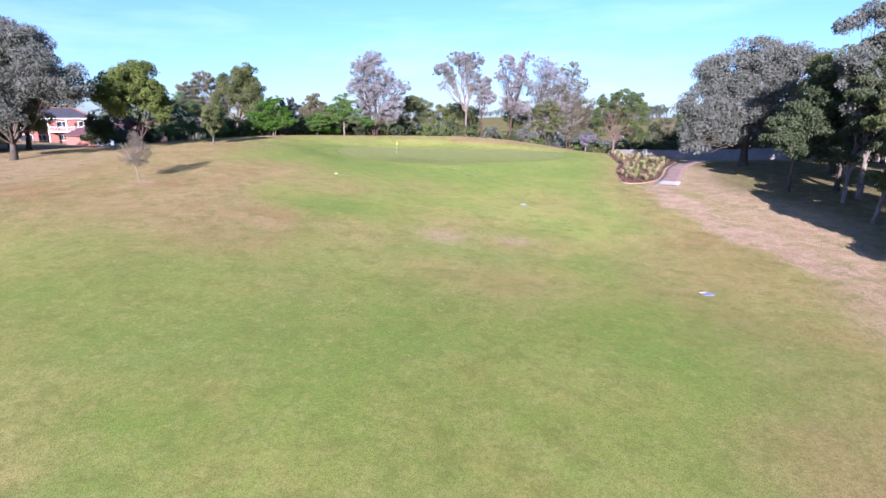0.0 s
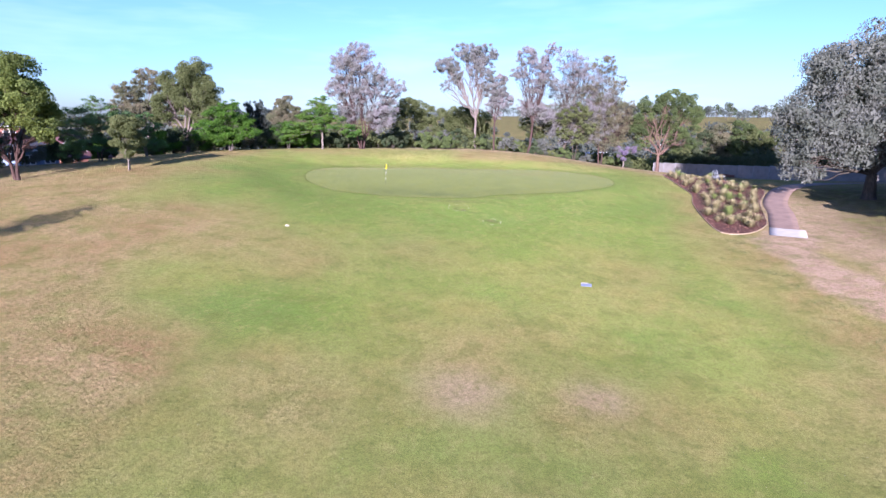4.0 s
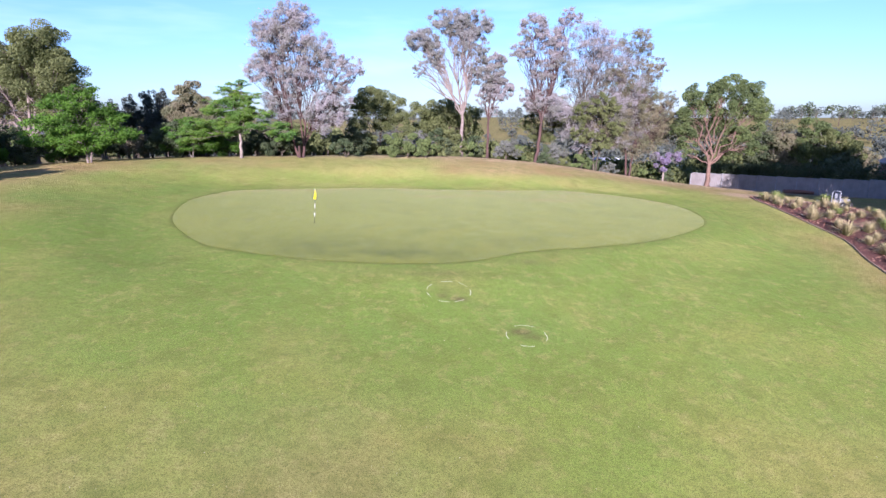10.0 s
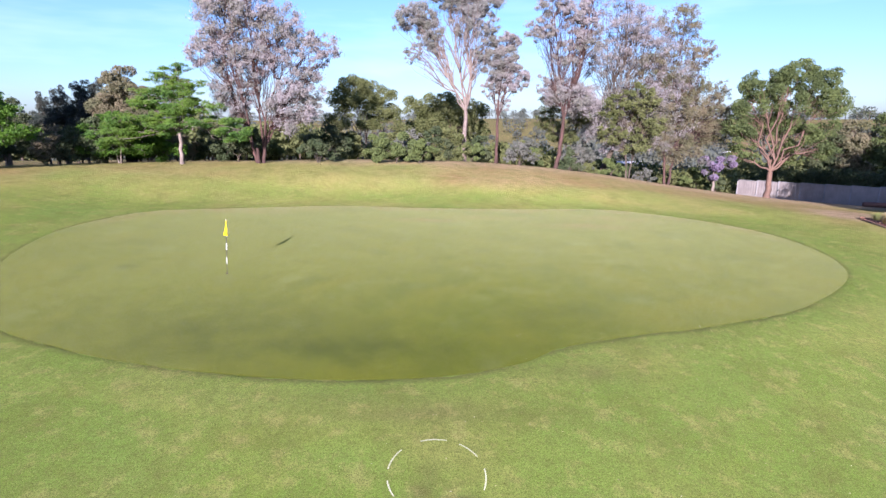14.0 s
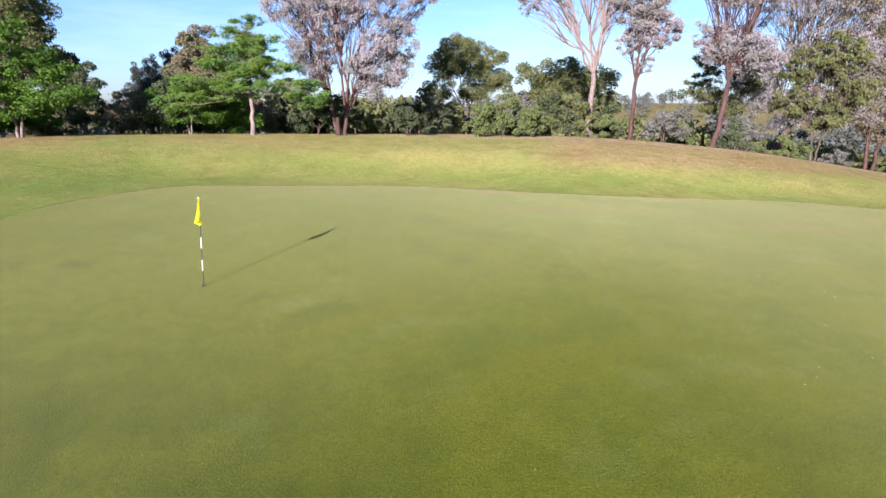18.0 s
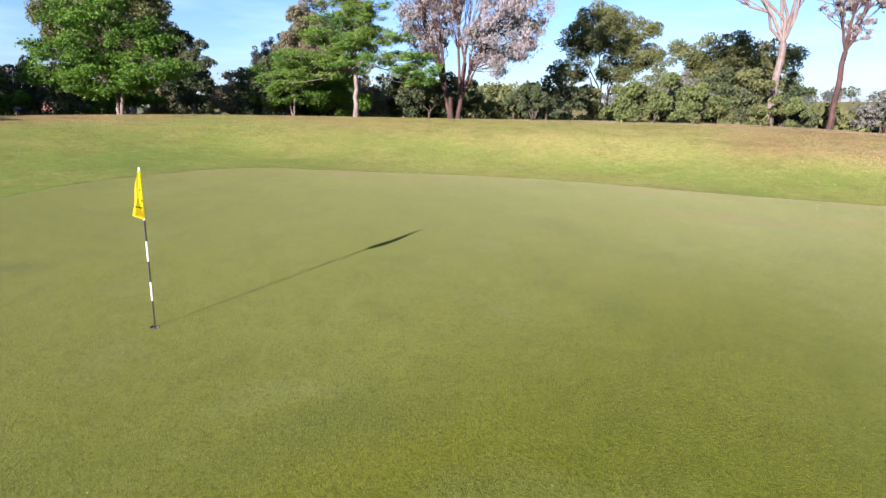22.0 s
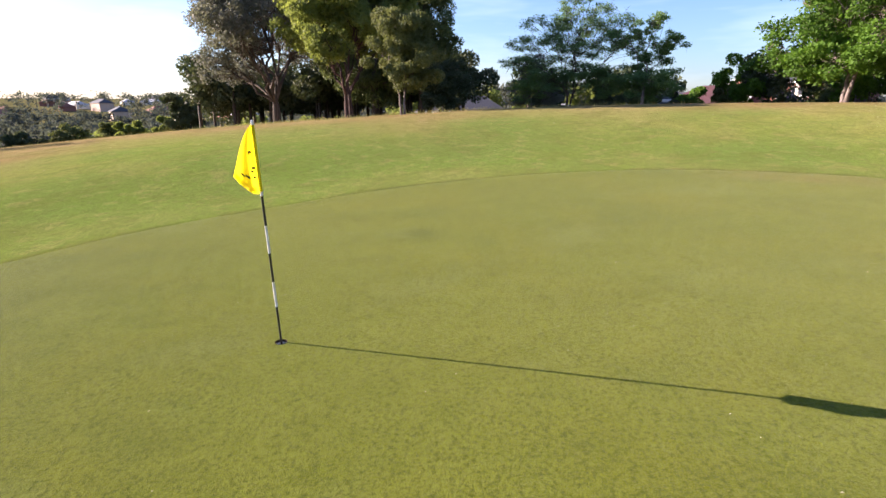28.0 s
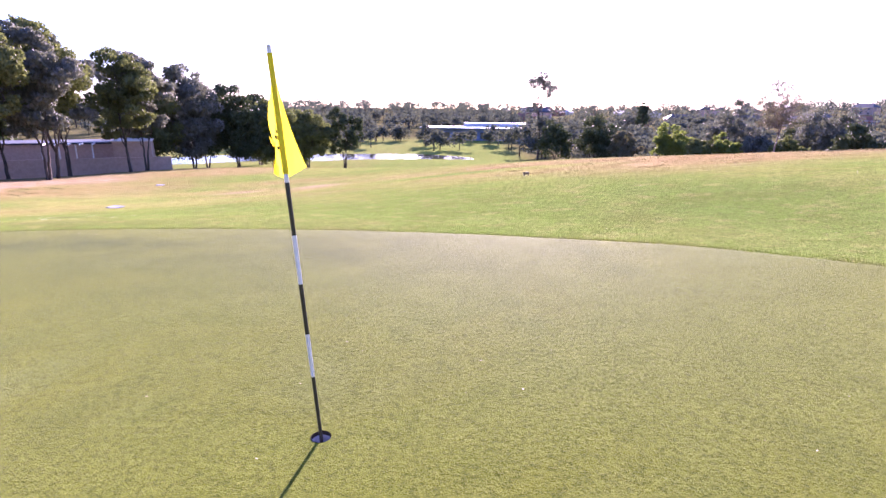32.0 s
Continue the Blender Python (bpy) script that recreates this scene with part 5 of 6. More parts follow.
# ---- far woods, one mass ----
def far_woods(name, label, spots, material, seed, per=150, fine=1.0):
    rng = np.random.default_rng(seed)
    cs, rs, ts = [], [], []
    for x, y, h, r in spots:
        z = G(x, y)
        k = 6
        c = np.column_stack([x + rng.normal(size=k) * r * 0.45, y + rng.normal(size=k) * r * 0.45, z + h * rng.uniform(0.35, 0.86, k)])
        cs.append(c)
        rs.append(rng.uniform(0.4, 0.62, k) * r)
        ts.append((np.array([(x, y, z - 0.3), (x, y, z + h * 0.4), (x, y, z + h * 0.7)]), np.array([0.03, 0.022, 0.01]) * h))
    cs, rs = np.concatenate(cs), np.concatenate(rs)
    size = 0.2 * float(np.mean([s[3] for s in spots])) * fine
    v, q = leaf_cloud(rng, cs, rs, int(per * 1.3 / fine**1.5) * len(spots), size * 1.5, size * 0.9, 0.3, 0.0, 0.85, 0.6)
    ob = new(name, fast_mesh(name, v, q, material))
    tagged(ob, label, "woodland", kind="stuff")
    v, q = tubes(ts, 4)
    part("trunks", fast_mesh("trunks", v, q, BARK_DARK), ob)


rng = np.random.default_rng(8)


def spots(count, r0, r1, a0, a1, h0, h1, keep=None):
    """Scattered places in a fan round the green: distance, and bearing in degrees clockwise from north (+y)."""
    out = []
    while len(out) < count:
        r, a = math.sqrt(rng.uniform(r0 * r0, r1 * r1)), radians(rng.uniform(a0, a1))
        x, y = r * math.sin(a), r * math.cos(a)
        if keep is None or keep(x, y):
            h = rng.uniform(h0, h1)
            out.append((x, y, h, h * rng.uniform(0.42, 0.62)))
    return out


POND = np.array([(62, -118), (40, -121), (26, -108), (12, -113), (-4, -128), (-8, -140), (6, -150), (30, -148), (52, -142), (66, -132)], float)
POND = closed_curve(POND, 6)


def off_pond(x, y):
    return not inside(POND, np.array([x]), np.array([y]))[0] and away(POND, np.array([x]), np.array([y]))[0] > 6 and not (-20 < x < 75 and -235 < y < -100)


far_woods("north_thicket", "dense dark thicket behind the gums", [(x, rng.uniform(43, 66), rng.uniform(4.0, 6.8) if x < -8 or x > 46 else rng.uniform(1.8, 3.2), rng.uniform(1.8, 2.8)) for x in np.linspace(-44, 56, 150)], LEAF_OLIVE, 12, 260, 0.7)
far_woods("west_thicket", "dense dark thicket below the western trees", [(rng.uniform(-64, -50), -34 + 28 * k / 59 + rng.normal(), rng.uniform(5.0, 8.0), rng.uniform(2.2, 3.2)) for k in range(60)], LEAF_DARK, 13, 420, 0.5)
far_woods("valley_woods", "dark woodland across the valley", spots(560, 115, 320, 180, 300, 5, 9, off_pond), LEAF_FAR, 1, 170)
far_woods("valley_scrub", "olive and yellow green scrub below the course", spots(80, 95, 150, 222, 290, 3, 5.5, off_pond), LEAF_YELLOW, 2, 260)
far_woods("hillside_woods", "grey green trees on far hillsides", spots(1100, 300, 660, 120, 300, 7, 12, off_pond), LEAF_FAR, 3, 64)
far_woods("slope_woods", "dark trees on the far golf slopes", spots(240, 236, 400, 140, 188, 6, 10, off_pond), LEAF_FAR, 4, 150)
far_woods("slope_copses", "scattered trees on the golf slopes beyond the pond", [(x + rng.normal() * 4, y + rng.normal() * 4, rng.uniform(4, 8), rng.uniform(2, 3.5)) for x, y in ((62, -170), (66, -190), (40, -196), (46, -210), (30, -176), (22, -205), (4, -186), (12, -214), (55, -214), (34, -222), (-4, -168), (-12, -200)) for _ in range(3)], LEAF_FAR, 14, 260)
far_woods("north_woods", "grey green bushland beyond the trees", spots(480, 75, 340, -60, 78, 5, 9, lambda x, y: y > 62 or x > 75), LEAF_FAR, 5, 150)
far_woods("fence_scrub", "dark scrub beyond the steel fence", [(x, 96 - 1.15 * x + rng.uniform(0, 40) + (14 if x > 70 else 0), rng.uniform(3.0, 5.0), rng.uniform(2.0, 3.0)) for x in np.linspace(54, 104, 70)], LEAF_DARK, 15, 260)
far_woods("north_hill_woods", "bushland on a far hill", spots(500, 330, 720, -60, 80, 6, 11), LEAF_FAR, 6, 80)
far_woods("ridge_trees", "scattered trees along the far ridge", spots(70, 540, 620, 10, 70, 8, 15), LEAF_DARK, 16, 120)
far_woods("west_woods", "trees between the houses to the west", spots(60, 105, 210, 270, 330, 6, 11), LEAF_DARK, 7, 220)
far_woods("east_woods", "dense trees to the east", spots(110, 72, 200, 60, 140, 8, 13, lambda x, y: x > 66 and off_pond(x, y)), LEAF_DARK, 9, 220)

# ---- water ----
wm = len(POND)
centre = POND.mean(axis=0)
wv = [(*p, 0) for p in POND] + [(*centre, 0)]
water = new("pond", mesh_from("pond", wv, [(i, (i + 1) % wm, wm) for i in range(wm)], WATER))
water.location.z = float(np.max(ground(POND[:, 0], POND[:, 1])) * 0.0 - 10.9)
tagged(water, "bright still pond below the fairway", "pond", kind="structure")

# ---- flagstick and hole ----
lean = Vector((0.148, -0.02, 2.02))
up = lean.normalized()
stick = thing("flagstick", "striped black and white golf flagstick with a yellow flag", "flagstick", (0, 0, G(0, 0) + 0.012))
stick.matrix_world = Matrix.Translation((0, 0, G(0, 0) + 0.012)) @ Vector((0, 0, 1)).rotation_difference(up).to_matrix().to_4x4()
marks = [(-0.10, 0.36, BLACK_PAINT), (0.36, 0.60, WHITE_PAINT), (0.60, 0.87, BLACK_PAINT), (0.87, 1.12, WHITE_PAINT), (1.12, 1.38, BLACK_PAINT), (1.38, 1.99, WHITE_PAINT)]
for a, b, mat in marks:
    zs = np.linspace(a, b, 5)
    v, q = tubes([(np.column_stack([0 * zs, 0 * zs, zs]), 0.0098 + 0.001 * zs)], 12)
    part("pole_section", fast_mesh("pole_section", v, q, mat, True), stick, "black pole section" if mat is BLACK_PAINT else "white pole section")
part("pole_cap", boxes("pole_cap", [(0, 0, 1.995, 0.02, 0.02, 0.014)], WHITE_PAINT, 0.004), stick)


def flag_at(s, t):
    """A place on the limp flag: s out from the pole, t down the cloth, which hangs in a soft three-cornered drape."""
    if s < 0:
        return 0.5 * s * t * t, -0.024 + 0.03 * t * math.sin(9 * s) + 0.2 * s * t, 1.965 * (1 - t) + t * (1.40 - 0.25 * s)
    out = 0.012 + 0.185 * s * t**0.68
    z = 1.965 * (1 - t) + t * (1.40 + 0.16 * s * s)
    fold = t * (0.034 * math.sin(5.2 * s + 0.6) - 0.019 + 0.012 * math.sin(11 * s + 4 * t)) + 0.010 * math.sin(7 * t + 3 * s) * s
    return 0.6 * out + 0.8 * fold, -0.8 * out + 0.6 * fold, z


def flag_cloth():
    nu, nv = 28, 34
    vs = [flag_at(-0.16 + 1.16 * i / (nu - 1), j / (nv - 1)) for j in range(nv) for i in range(nu)]
    return vs, [(j * nu + i, j * nu + i + 1, (j + 1) * nu + i + 1, (j + 1) * nu + i) for j in range(nv - 1) for i in range(nu - 1)]


fv, ff = flag_cloth()
flag = part("flag", mesh_from("flag", fv, ff, FLAG, True), stick, "limp folded yellow flag")
for s0, s1, t0, t1 in ((0.30, 0.46, 0.38, 0.41), (0.44, 0.50, 0.40, 0.44), (0.10, 0.30, 0.60, 0.635), (0.20, 0.34, 0.66, 0.69), (0.40, 0.58, 0.77, 0.80), (0.62, 0.78, 0.80, 0.83), (0.12, 0.22, 0.74, 0.77)):
    for side in (-0.005, 0.005):
        c = [flag_at(a, b) for a, b in ((s0, t0), (s1, t0), (s1, t1), (s0, t1))]
        part("print_bar", mesh_from("print_bar", [(x + 0.8 * side, y + 0.6 * side, z) for x, y, z in c], [(0, 1, 2, 3)], DARK_PRINT), flag)
# the turned-up hem along its foot
hem = [[flag_at(0.15 + 0.85 * i / 11, b) for i in range(12)] for b in (0.90, 0.985)]
hv = [(x + 0.8 * 0.012, y + 0.6 * 0.012, z) for row in hem for x, y, z in row]
part("hem", mesh_from("hem", hv, [(i, i + 1, 13 + i, 12 + i) for i in range(11)], FLAG, True), flag)
v, q = tubes([(np.column_stack([np.zeros(6), np.zeros(6), np.linspace(1.42, 1.965, 6)]), np.full(6, 0.0135))], 10)
part("flag_sleeve", fast_mesh("flag_sleeve", v, q, FLAG, True), stick, "yellow sleeve of the flag")

cup = thing("golf_hole", "white lined golf hole cut into the green", "golf hole", (0, 0, G(0, 0) + 0.012))
v, q = tubes([(np.array([(0, 0, -0.022), (0, 0, -0.12)]), np.array([0.054, 0.054]))], 32)
part("liner", fast_mesh("liner", v, q, CUP_WHITE, True), cup)
v, q = tubes([(np.array([(0, 0, 0.004), (0, 0, -0.024)]), np.array([0.0545, 0.0545]))], 32)
part("soil_rim", fast_mesh("soil_rim", v, q, SOIL, True), cup)
bm = bmesh.new()
bmesh.ops.create_circle(bm, cap_ends=True, segments=32, radius=0.054, matrix=Matrix.Translation((0, 0, -0.119)))
me = bpy.data.meshes.new("cup_floor")
bm.to_mesh(me)
bm.free()
me.materials.append(CUP_WHITE)
part("cup_floor", me, cup)


# ---- marks and small things on the turf ----
def painted_ring(where, r, arcs):
    t = thing("painted_ring", "broken white painted ring round a bare patch of turf", "turf marking", (0, 0, 0), group="painted rings")
    for a0, a1 in arcs:
        a = np.radians(np.linspace(a0, a1, 12))
        pts = []
        for rr in (r - 0.012, r + 0.012):
            x, y = where[0] + rr * np.cos(a), where[1] + rr * np.sin(a)
            pts.append(np.column_stack([x, y, ground(x, y) + 0.012]))
        v = np.concatenate(pts)
        q = np.array([(i, i + 1, 13 + i, 12 + i) for i in range(11)])
        part("paint_dash", fast_mesh("paint_dash", v, q, LINE_PAINT), t)


painted_ring((7.85, -10.1), 0.9, ((-75, -48), (-120, -88), (-20, 12), (32, 62), (78, 112), (140, 175), (192, 216)))
painted_ring((10.6, -13.2), 0.72, ((60, 120), (-25, 25), (165, 205), (245, 285)))
sign = thing("cart_sign", "small white sign board standing on the turf", "sign", (-4.0, -19.2, G(-4, -19.2)), 8.0)
part("board", boxes("board", [(0, 0, 0.11, 0.24, 0.03, 0.09)], CREAM, 0.006), sign)
part("backing", boxes("backing", [(0, 0.028, 0.11, 0.22, 0.02, 0.085)], TIMBER, 0.003), sign)
for sx in (-0.08, 0.08):
    part("stake", boxes("stake", [(sx, 0.052, 0.05, 0.03, 0.028, 0.24)], TIMBER, 0.003), sign)
for k in range(3):
    part("letter_bar", boxes("letter_bar", [(-0.07 + 0.07 * k, -0.017, 0.11, 0.04, 0.004, 0.04)], TIMBER), sign)
def turf_board(x, y, turn):
    board = thing("board", "blue grey board with a white edge lying on the grass", "board", (x, y, G(x, y) + 0.02), turn, "turf boards")
    part("sheet", boxes("sheet", [(0, 0, 0.03, 0.62, 0.55, 0.03)], BOARD_BLUE, 0.005), board)
    part("white_edge", boxes("white_edge", [(-0.12, 0.31, 0.045, 0.40, 0.04, 0.03)], CREAM, 0.005), board)


turf_board(15.9, -24.2, -14.0)
turf_board(24.9, -45.8, 10.0)

def blades(name, label, x, y, z, length, width, material, seed, lean=0.5):
    rng = np.random.default_rng(seed)
    n = len(x)
    a = rng.uniform(0, 2 * np.pi, n)
    ln = length * rng.uniform(0.5, 1.3, n)
    d = np.stack([np.cos(a), np.sin(a)], -1)
    o = lean * rng.random(n)[:, None] * ln[:, None] * d
    s = np.stack([-d[:, 1], d[:, 0]], -1) * width * 0.5
    p = np.column_stack([x, y])
    v = np.stack([np.column_stack([p - s, z]), np.column_stack([p + s, z]), np.column_stack([p + o + s * 0.2, z + ln]), np.column_stack([p + o - s * 0.2, z + ln])], 1).reshape(-1, 3)
    ob = new(name, fast_mesh(name, v, np.arange(4 * n).reshape(-1, 4), material))
    return tagged(ob, label, "grass", kind="stuff")


rng = np.random.default_rng(21)
k = rng.integers(0, len(EDGE), 26000)
o = rng.random(26000) ** 1.6 * 1.2
u = rng.random(26000)[:, None]
pp = EDGE[k] * (1 - u) + np.roll(EDGE, -1, axis=0)[k] * u + norm[k] * o[:, None]
blades("collar_grass", "short grass blades along the collar", pp[:, 0], pp[:, 1], ground(pp[:, 0], pp[:, 1]) + 0.006, 0.026, 0.006, BLADE, 22)
rx, ry = [], []
for cx, cy, sxx, syy, c in ((-32, 1, 5, 8, 7000), (-20, 23, 8, 2, 4000), (-36, -16, 4, 8, 5000)):
    rx.append(rng.normal(cx, sxx, c))
    ry.append(rng.normal(cy, syy, c))
rx, ry = np.concatenate(rx), np.concatenate(ry)
far_off = (ry - 24.5 > -0.12 * (rx - 5)) | (rx < -24)
rx, ry = rx[far_off], ry[far_off]
blades("long_grass", "long dry grass along the edge of the trees", rx, ry, ground(rx, ry) - 0.02, 0.20, 0.012, LEAF_STRAW, 23, 0.8)

# clumps of rough grass on the dry western slope, and weeds along the bare track
wx, wy = rng.uniform(-34, -4, 60000), rng.uniform(-62, 2, 60000)
keep = (zones(wx, wy)[:, 0] > 0.35) & (wy > -36) & (np.sin(wx * 2.1 + 1.7 * np.sin(wy * 1.3)) + np.sin(wy * 2.6 + 1.3 * np.sin(wx * 1.7)) > 0.35)
wx, wy = wx[keep], wy[keep]
blades("rough_grass", "tufts of dry rough grass on the western slope", wx, wy, ground(wx, wy) - 0.01, 0.042, 0.026, LEAF_ROUGH, 24, 1.1)
wk = rng.integers(0, len(DIRT), 9000)
wx, wy = DIRT[wk, 0] + rng.normal(-3.2, 1.2, 9000), DIRT[wk, 1] + rng.uniform(-1.5, 1.5, 9000)
keep = np.sin(wx * 2.3 + 1.7 * np.sin(wy * 1.7)) + np.sin(wy * 2.9 + wx) > 0.75
wx, wy = wx[keep], wy[keep]
blades("weeds", "low dark weeds beside the bare track", wx, wy, ground(wx, wy) - 0.01, 0.07, 0.04, LEAF_OLIVE, 25, 1.2)

# fallen leaves and clippings, lying about the turf
n = 7900
lx, ly = rng.uniform(-22, 28, n), np.append(rng.uniform(-50, 24, 6500), rng.uniform(12.5, 23, 1400))
lz = ground(lx, ly) + 0.022
a = rng.uniform(0, 6.28, n)
s = rng.uniform(0.008, 0.026, n) * np.where(np.hypot(lx, ly) < 11, 0.5, 1.0) * np.where(ly > 12.5, 1.5, 1.0)
ca, sa = np.cos(a) * s, np.sin(a) * s
v = np.stack([np.column_stack([lx + ca, ly + sa, lz]), np.column_stack([lx - sa * 0.4, ly + ca * 0.4, lz + 0.006]), np.column_stack([lx - ca, ly - sa, lz]), np.column_stack([lx + sa * 0.4, ly - ca * 0.4, lz + 0.004])], 1).reshape(-1, 3)
tagged(new("fallen_leaves", fast_mesh("fallen_leaves", v, np.arange(4 * n).reshape(-1, 4), leaf_material("fallen_leaf", (0.62, 0.58, 0.46), (0.09, 0.07, 0.04), (0.42, 0.36, 0.22), 0.1))), "small dry leaves scattered over the turf", "leaf litter", kind="stuff")


# ---- planted bed, path and fence ----
def strip(name, line, half, lift, material, label, category, kind="structure", cross=5):
    d = np.gradient(line, axis=0)
    d /= np.linalg.norm(d, axis=1, keepdims=True)
    s = np.stack([-d[:, 1], d[:, 0]], -1)
    vs, m = [], len(line)
    for c in np.linspace(-1, 1, cross):
        q = line + s * half * c
        vs.append(np.column_stack([q, ground(q[:, 0], q[:, 1]) + lift]))
    low = []
    for c in (-1, 1):
        q = line + s * half * c
        low.append(np.column_stack([q, ground(q[:, 0], q[:, 1]) - 0.08]))
    vs = [low[0]] + vs + [low[1]]
    v = np.concatenate(vs)
    qd = np.array([(i * m + j, i * m + j + 1, (i + 1) * m + j + 1, (i + 1) * m + j) for i in range(len(vs) - 1) for j in range(m - 1)])
    return tagged(new(name, fast_mesh(name, v, qd, material)), label, category, kind=kind)


strip("pavement", CART_PATH, 1.05, 0.03, CONCRETE, "winding grey concrete cart path", "path")
slab_line = open_curve([(33.1, -14.4), (33.7, -13.2), (34.3, -12.0)], 5)
strip("slab", slab_line, 1.25, 0.045, PALE_CONCRETE, "pale worn concrete slab at the end of the cart path", "slab")
bp = np.concatenate([BED.mean(axis=0) + (BED - BED.mean(axis=0)) * s for s in np.linspace(1, 0.02, 16)])
bz = ground(bp[:, 0], bp[:, 1]) + 0.05 + 0.05 * np.sin(bp[:, 0] * 3.1) * np.sin(bp[:, 1] * 2.3)
m = len(BED)
bq = np.array([(i * m + j, i * m + (j + 1) % m, (i + 1) * m + (j + 1) % m, (i + 1) * m + j) for i in range(15) for j in range(m)])
tagged(new("mulch_bed", fast_mesh("mulch_bed", np.column_stack([bp, bz]), bq, MULCH, True)), "garden bed covered with reddish brown bark mulch", "garden bed", kind="structure")
# chips of bark on it
n = 9000
cx, cy = rng.uniform(28, 41, n), rng.uniform(-14, 15, n)
ok = inside(BED, cx, cy)
cx, cy = cx[ok], cy[ok]
v, q = leaf_cloud(rng, np.column_stack([cx, cy, ground(cx, cy) + 0.10]), np.full(len(cx), 0.08), len(cx), 0.12, 0.05, 0.0, 0.6)
tagged(new("bark_chips", fast_mesh("bark_chips", v, q, leaf_material("bark_chip", (0.20, 0.095, 0.07), (0.09, 0.045, 0.035), (0.26, 0.15, 0.11), 0.02))), "loose reddish bark chips on the bed", "mulch", kind="stuff")
edge_thing = thing("bed_edging", "low pale timber edging round the garden bed", "edging", kind="structure")
for i in range(0, len(BED), 2):
    a, b = BED[i], BED[(i + 2) % len(BED)]
    c, d = (a + b) / 2, b - a
    l = float(np.linalg.norm(d))
    me = boxes("edging_board", [(0, 0, 0.03, l + 0.02, 0.05, 0.13)], EDGING, 0.01)
    ob = part("edging_board", me, edge_thing)
    slope = (G(*b) - G(*a)) / l
    ob.matrix_world = Matrix.Translation((c[0], c[1], (G(*a) + G(*b)) / 2)) @ Euler((0, -math.atan(slope), math.atan2(d[1], d[0]))).to_matrix().to_4x4()


def tuft_mesh(seed, material, h=0.75, count=240):
    rng = np.random.default_rng(seed)
    a = rng.uniform(0, 6.283, count)
    out = rng.uniform(0.15, 1.0, count) * h * 1.0
    top = 0.8 * h * rng.uniform(0.6, 1.1, count) * np.sqrt(np.clip(1.15 - (out / h) ** 2 * 0.95, 0.1, 1.2))
    r0 = rng.uniform(0, 0.09, count)
    d = np.stack([np.cos(a), np.sin(a)], -1)
    s = np.stack([-d[:, 1], d[:, 0]], -1) * 0.011
    rows = []
    for t, w in ((0, 1.0), (0.55, 0.9), (1.0, 0.15)):
        r = r0 + out * t**1.7
        z = top * (1.25 * t - 0.25 * t * t * (1 + out / h * 0.6))
        c = d * r[:, None]
        rows += [np.column_stack([c - s * w, z]), np.column_stack([c + s * w, z])]
    v = np.stack(rows, 1).reshape(-1, 3)
    i = np.arange(count)[:, None] * 6
    q = np.concatenate([i + np.array([[0, 1, 3, 2]]), i + np.array([[2, 3, 5, 4]])])
    return fast_mesh("grass_tussock", v, q, material)


tuft_kinds = [tuft_mesh(40 + k, LEAF_TUFT2 if k == 3 else LEAF_TUFT, 0.66 + 0.08 * (k % 2)) for k in range(4)]
spots_bed = []
while len(spots_bed) < 72:
    x, y = rng.uniform(28.5, 41), rng.uniform(-11.5, 14.5)
    if inside(BED, np.array([x]), np.array([y]))[0] and math.sin(x * 0.8 + y * 0.5) > -0.75 and away(BED, np.array([x]), np.array([y]))[0] > 0.6 and all(math.hypot(x - a, y - b) > 1.1 for a, b in spots_bed):
        spots_bed.append((x, y))
for i, (x, y) in enumerate(spots_bed):
    kind = 3 if i % 5 == 0 else i % 3
    ob = new("grass_tussock", tuft_kinds[kind])
    sc = rng.uniform(0.85, 1.55)
    ob.matrix_world = pose(x, y, G(x, y) + 0.03, 0, 0, rng.uniform(0, 360)) @ Matrix.Diagonal((sc, sc, sc * rng.uniform(0.9, 1.15), 1))
    tagged(ob, "deep green grass tussock in bark mulch" if kind == 3 else "pale straw tipped grass tussock in bark mulch", "ornamental grass", "tussocks in the bed")

# pale labels and stones by the bed
mower = thing("mower", "grey and black ride-on mower parked behind the bed", "mower", (39.0, 11.5, G(39, 11.5)), 25.0)
part("deck", boxes("deck", [(0, 0, 0.28, 1.5, 0.8, 0.18), (0.5, 0, 0.42, 0.5, 0.6, 0.16)], BLACK_PAINT, 0.04), mower)
part("body", boxes("body", [(-0.35, 0, 0.5, 0.6, 0.6, 0.3), (0.62, 0, 0.55, 0.35, 0.55, 0.22)], POST_STEEL, 0.06), mower)
part("seat", boxes("seat", [(-0.3, 0, 0.72, 0.42, 0.46, 0.1), (-0.52, 0, 0.95, 0.1, 0.46, 0.42)], POST_STEEL, 0.04), mower)
v, q = tubes([(np.array([(-0.7, -0.3, 0.4), (-0.7, -0.3, 1.25), (-0.66, -0.24, 1.36), (-0.66, 0.24, 1.36), (-0.7, 0.3, 1.25), (-0.7, 0.3, 0.4)]), np.full(6, 0.03))], 8)
part("roll_bar", fast_mesh("roll_bar", v, q, POST_STEEL, True), mower)
v, q = tubes([(np.array([(0.35, 0, 0.5), (0.15, 0, 0.95)]), np.full(2, 0.025))], 8)
part("steering_column", fast_mesh("steering_column", v, q, BLACK_PAINT, True), mower)
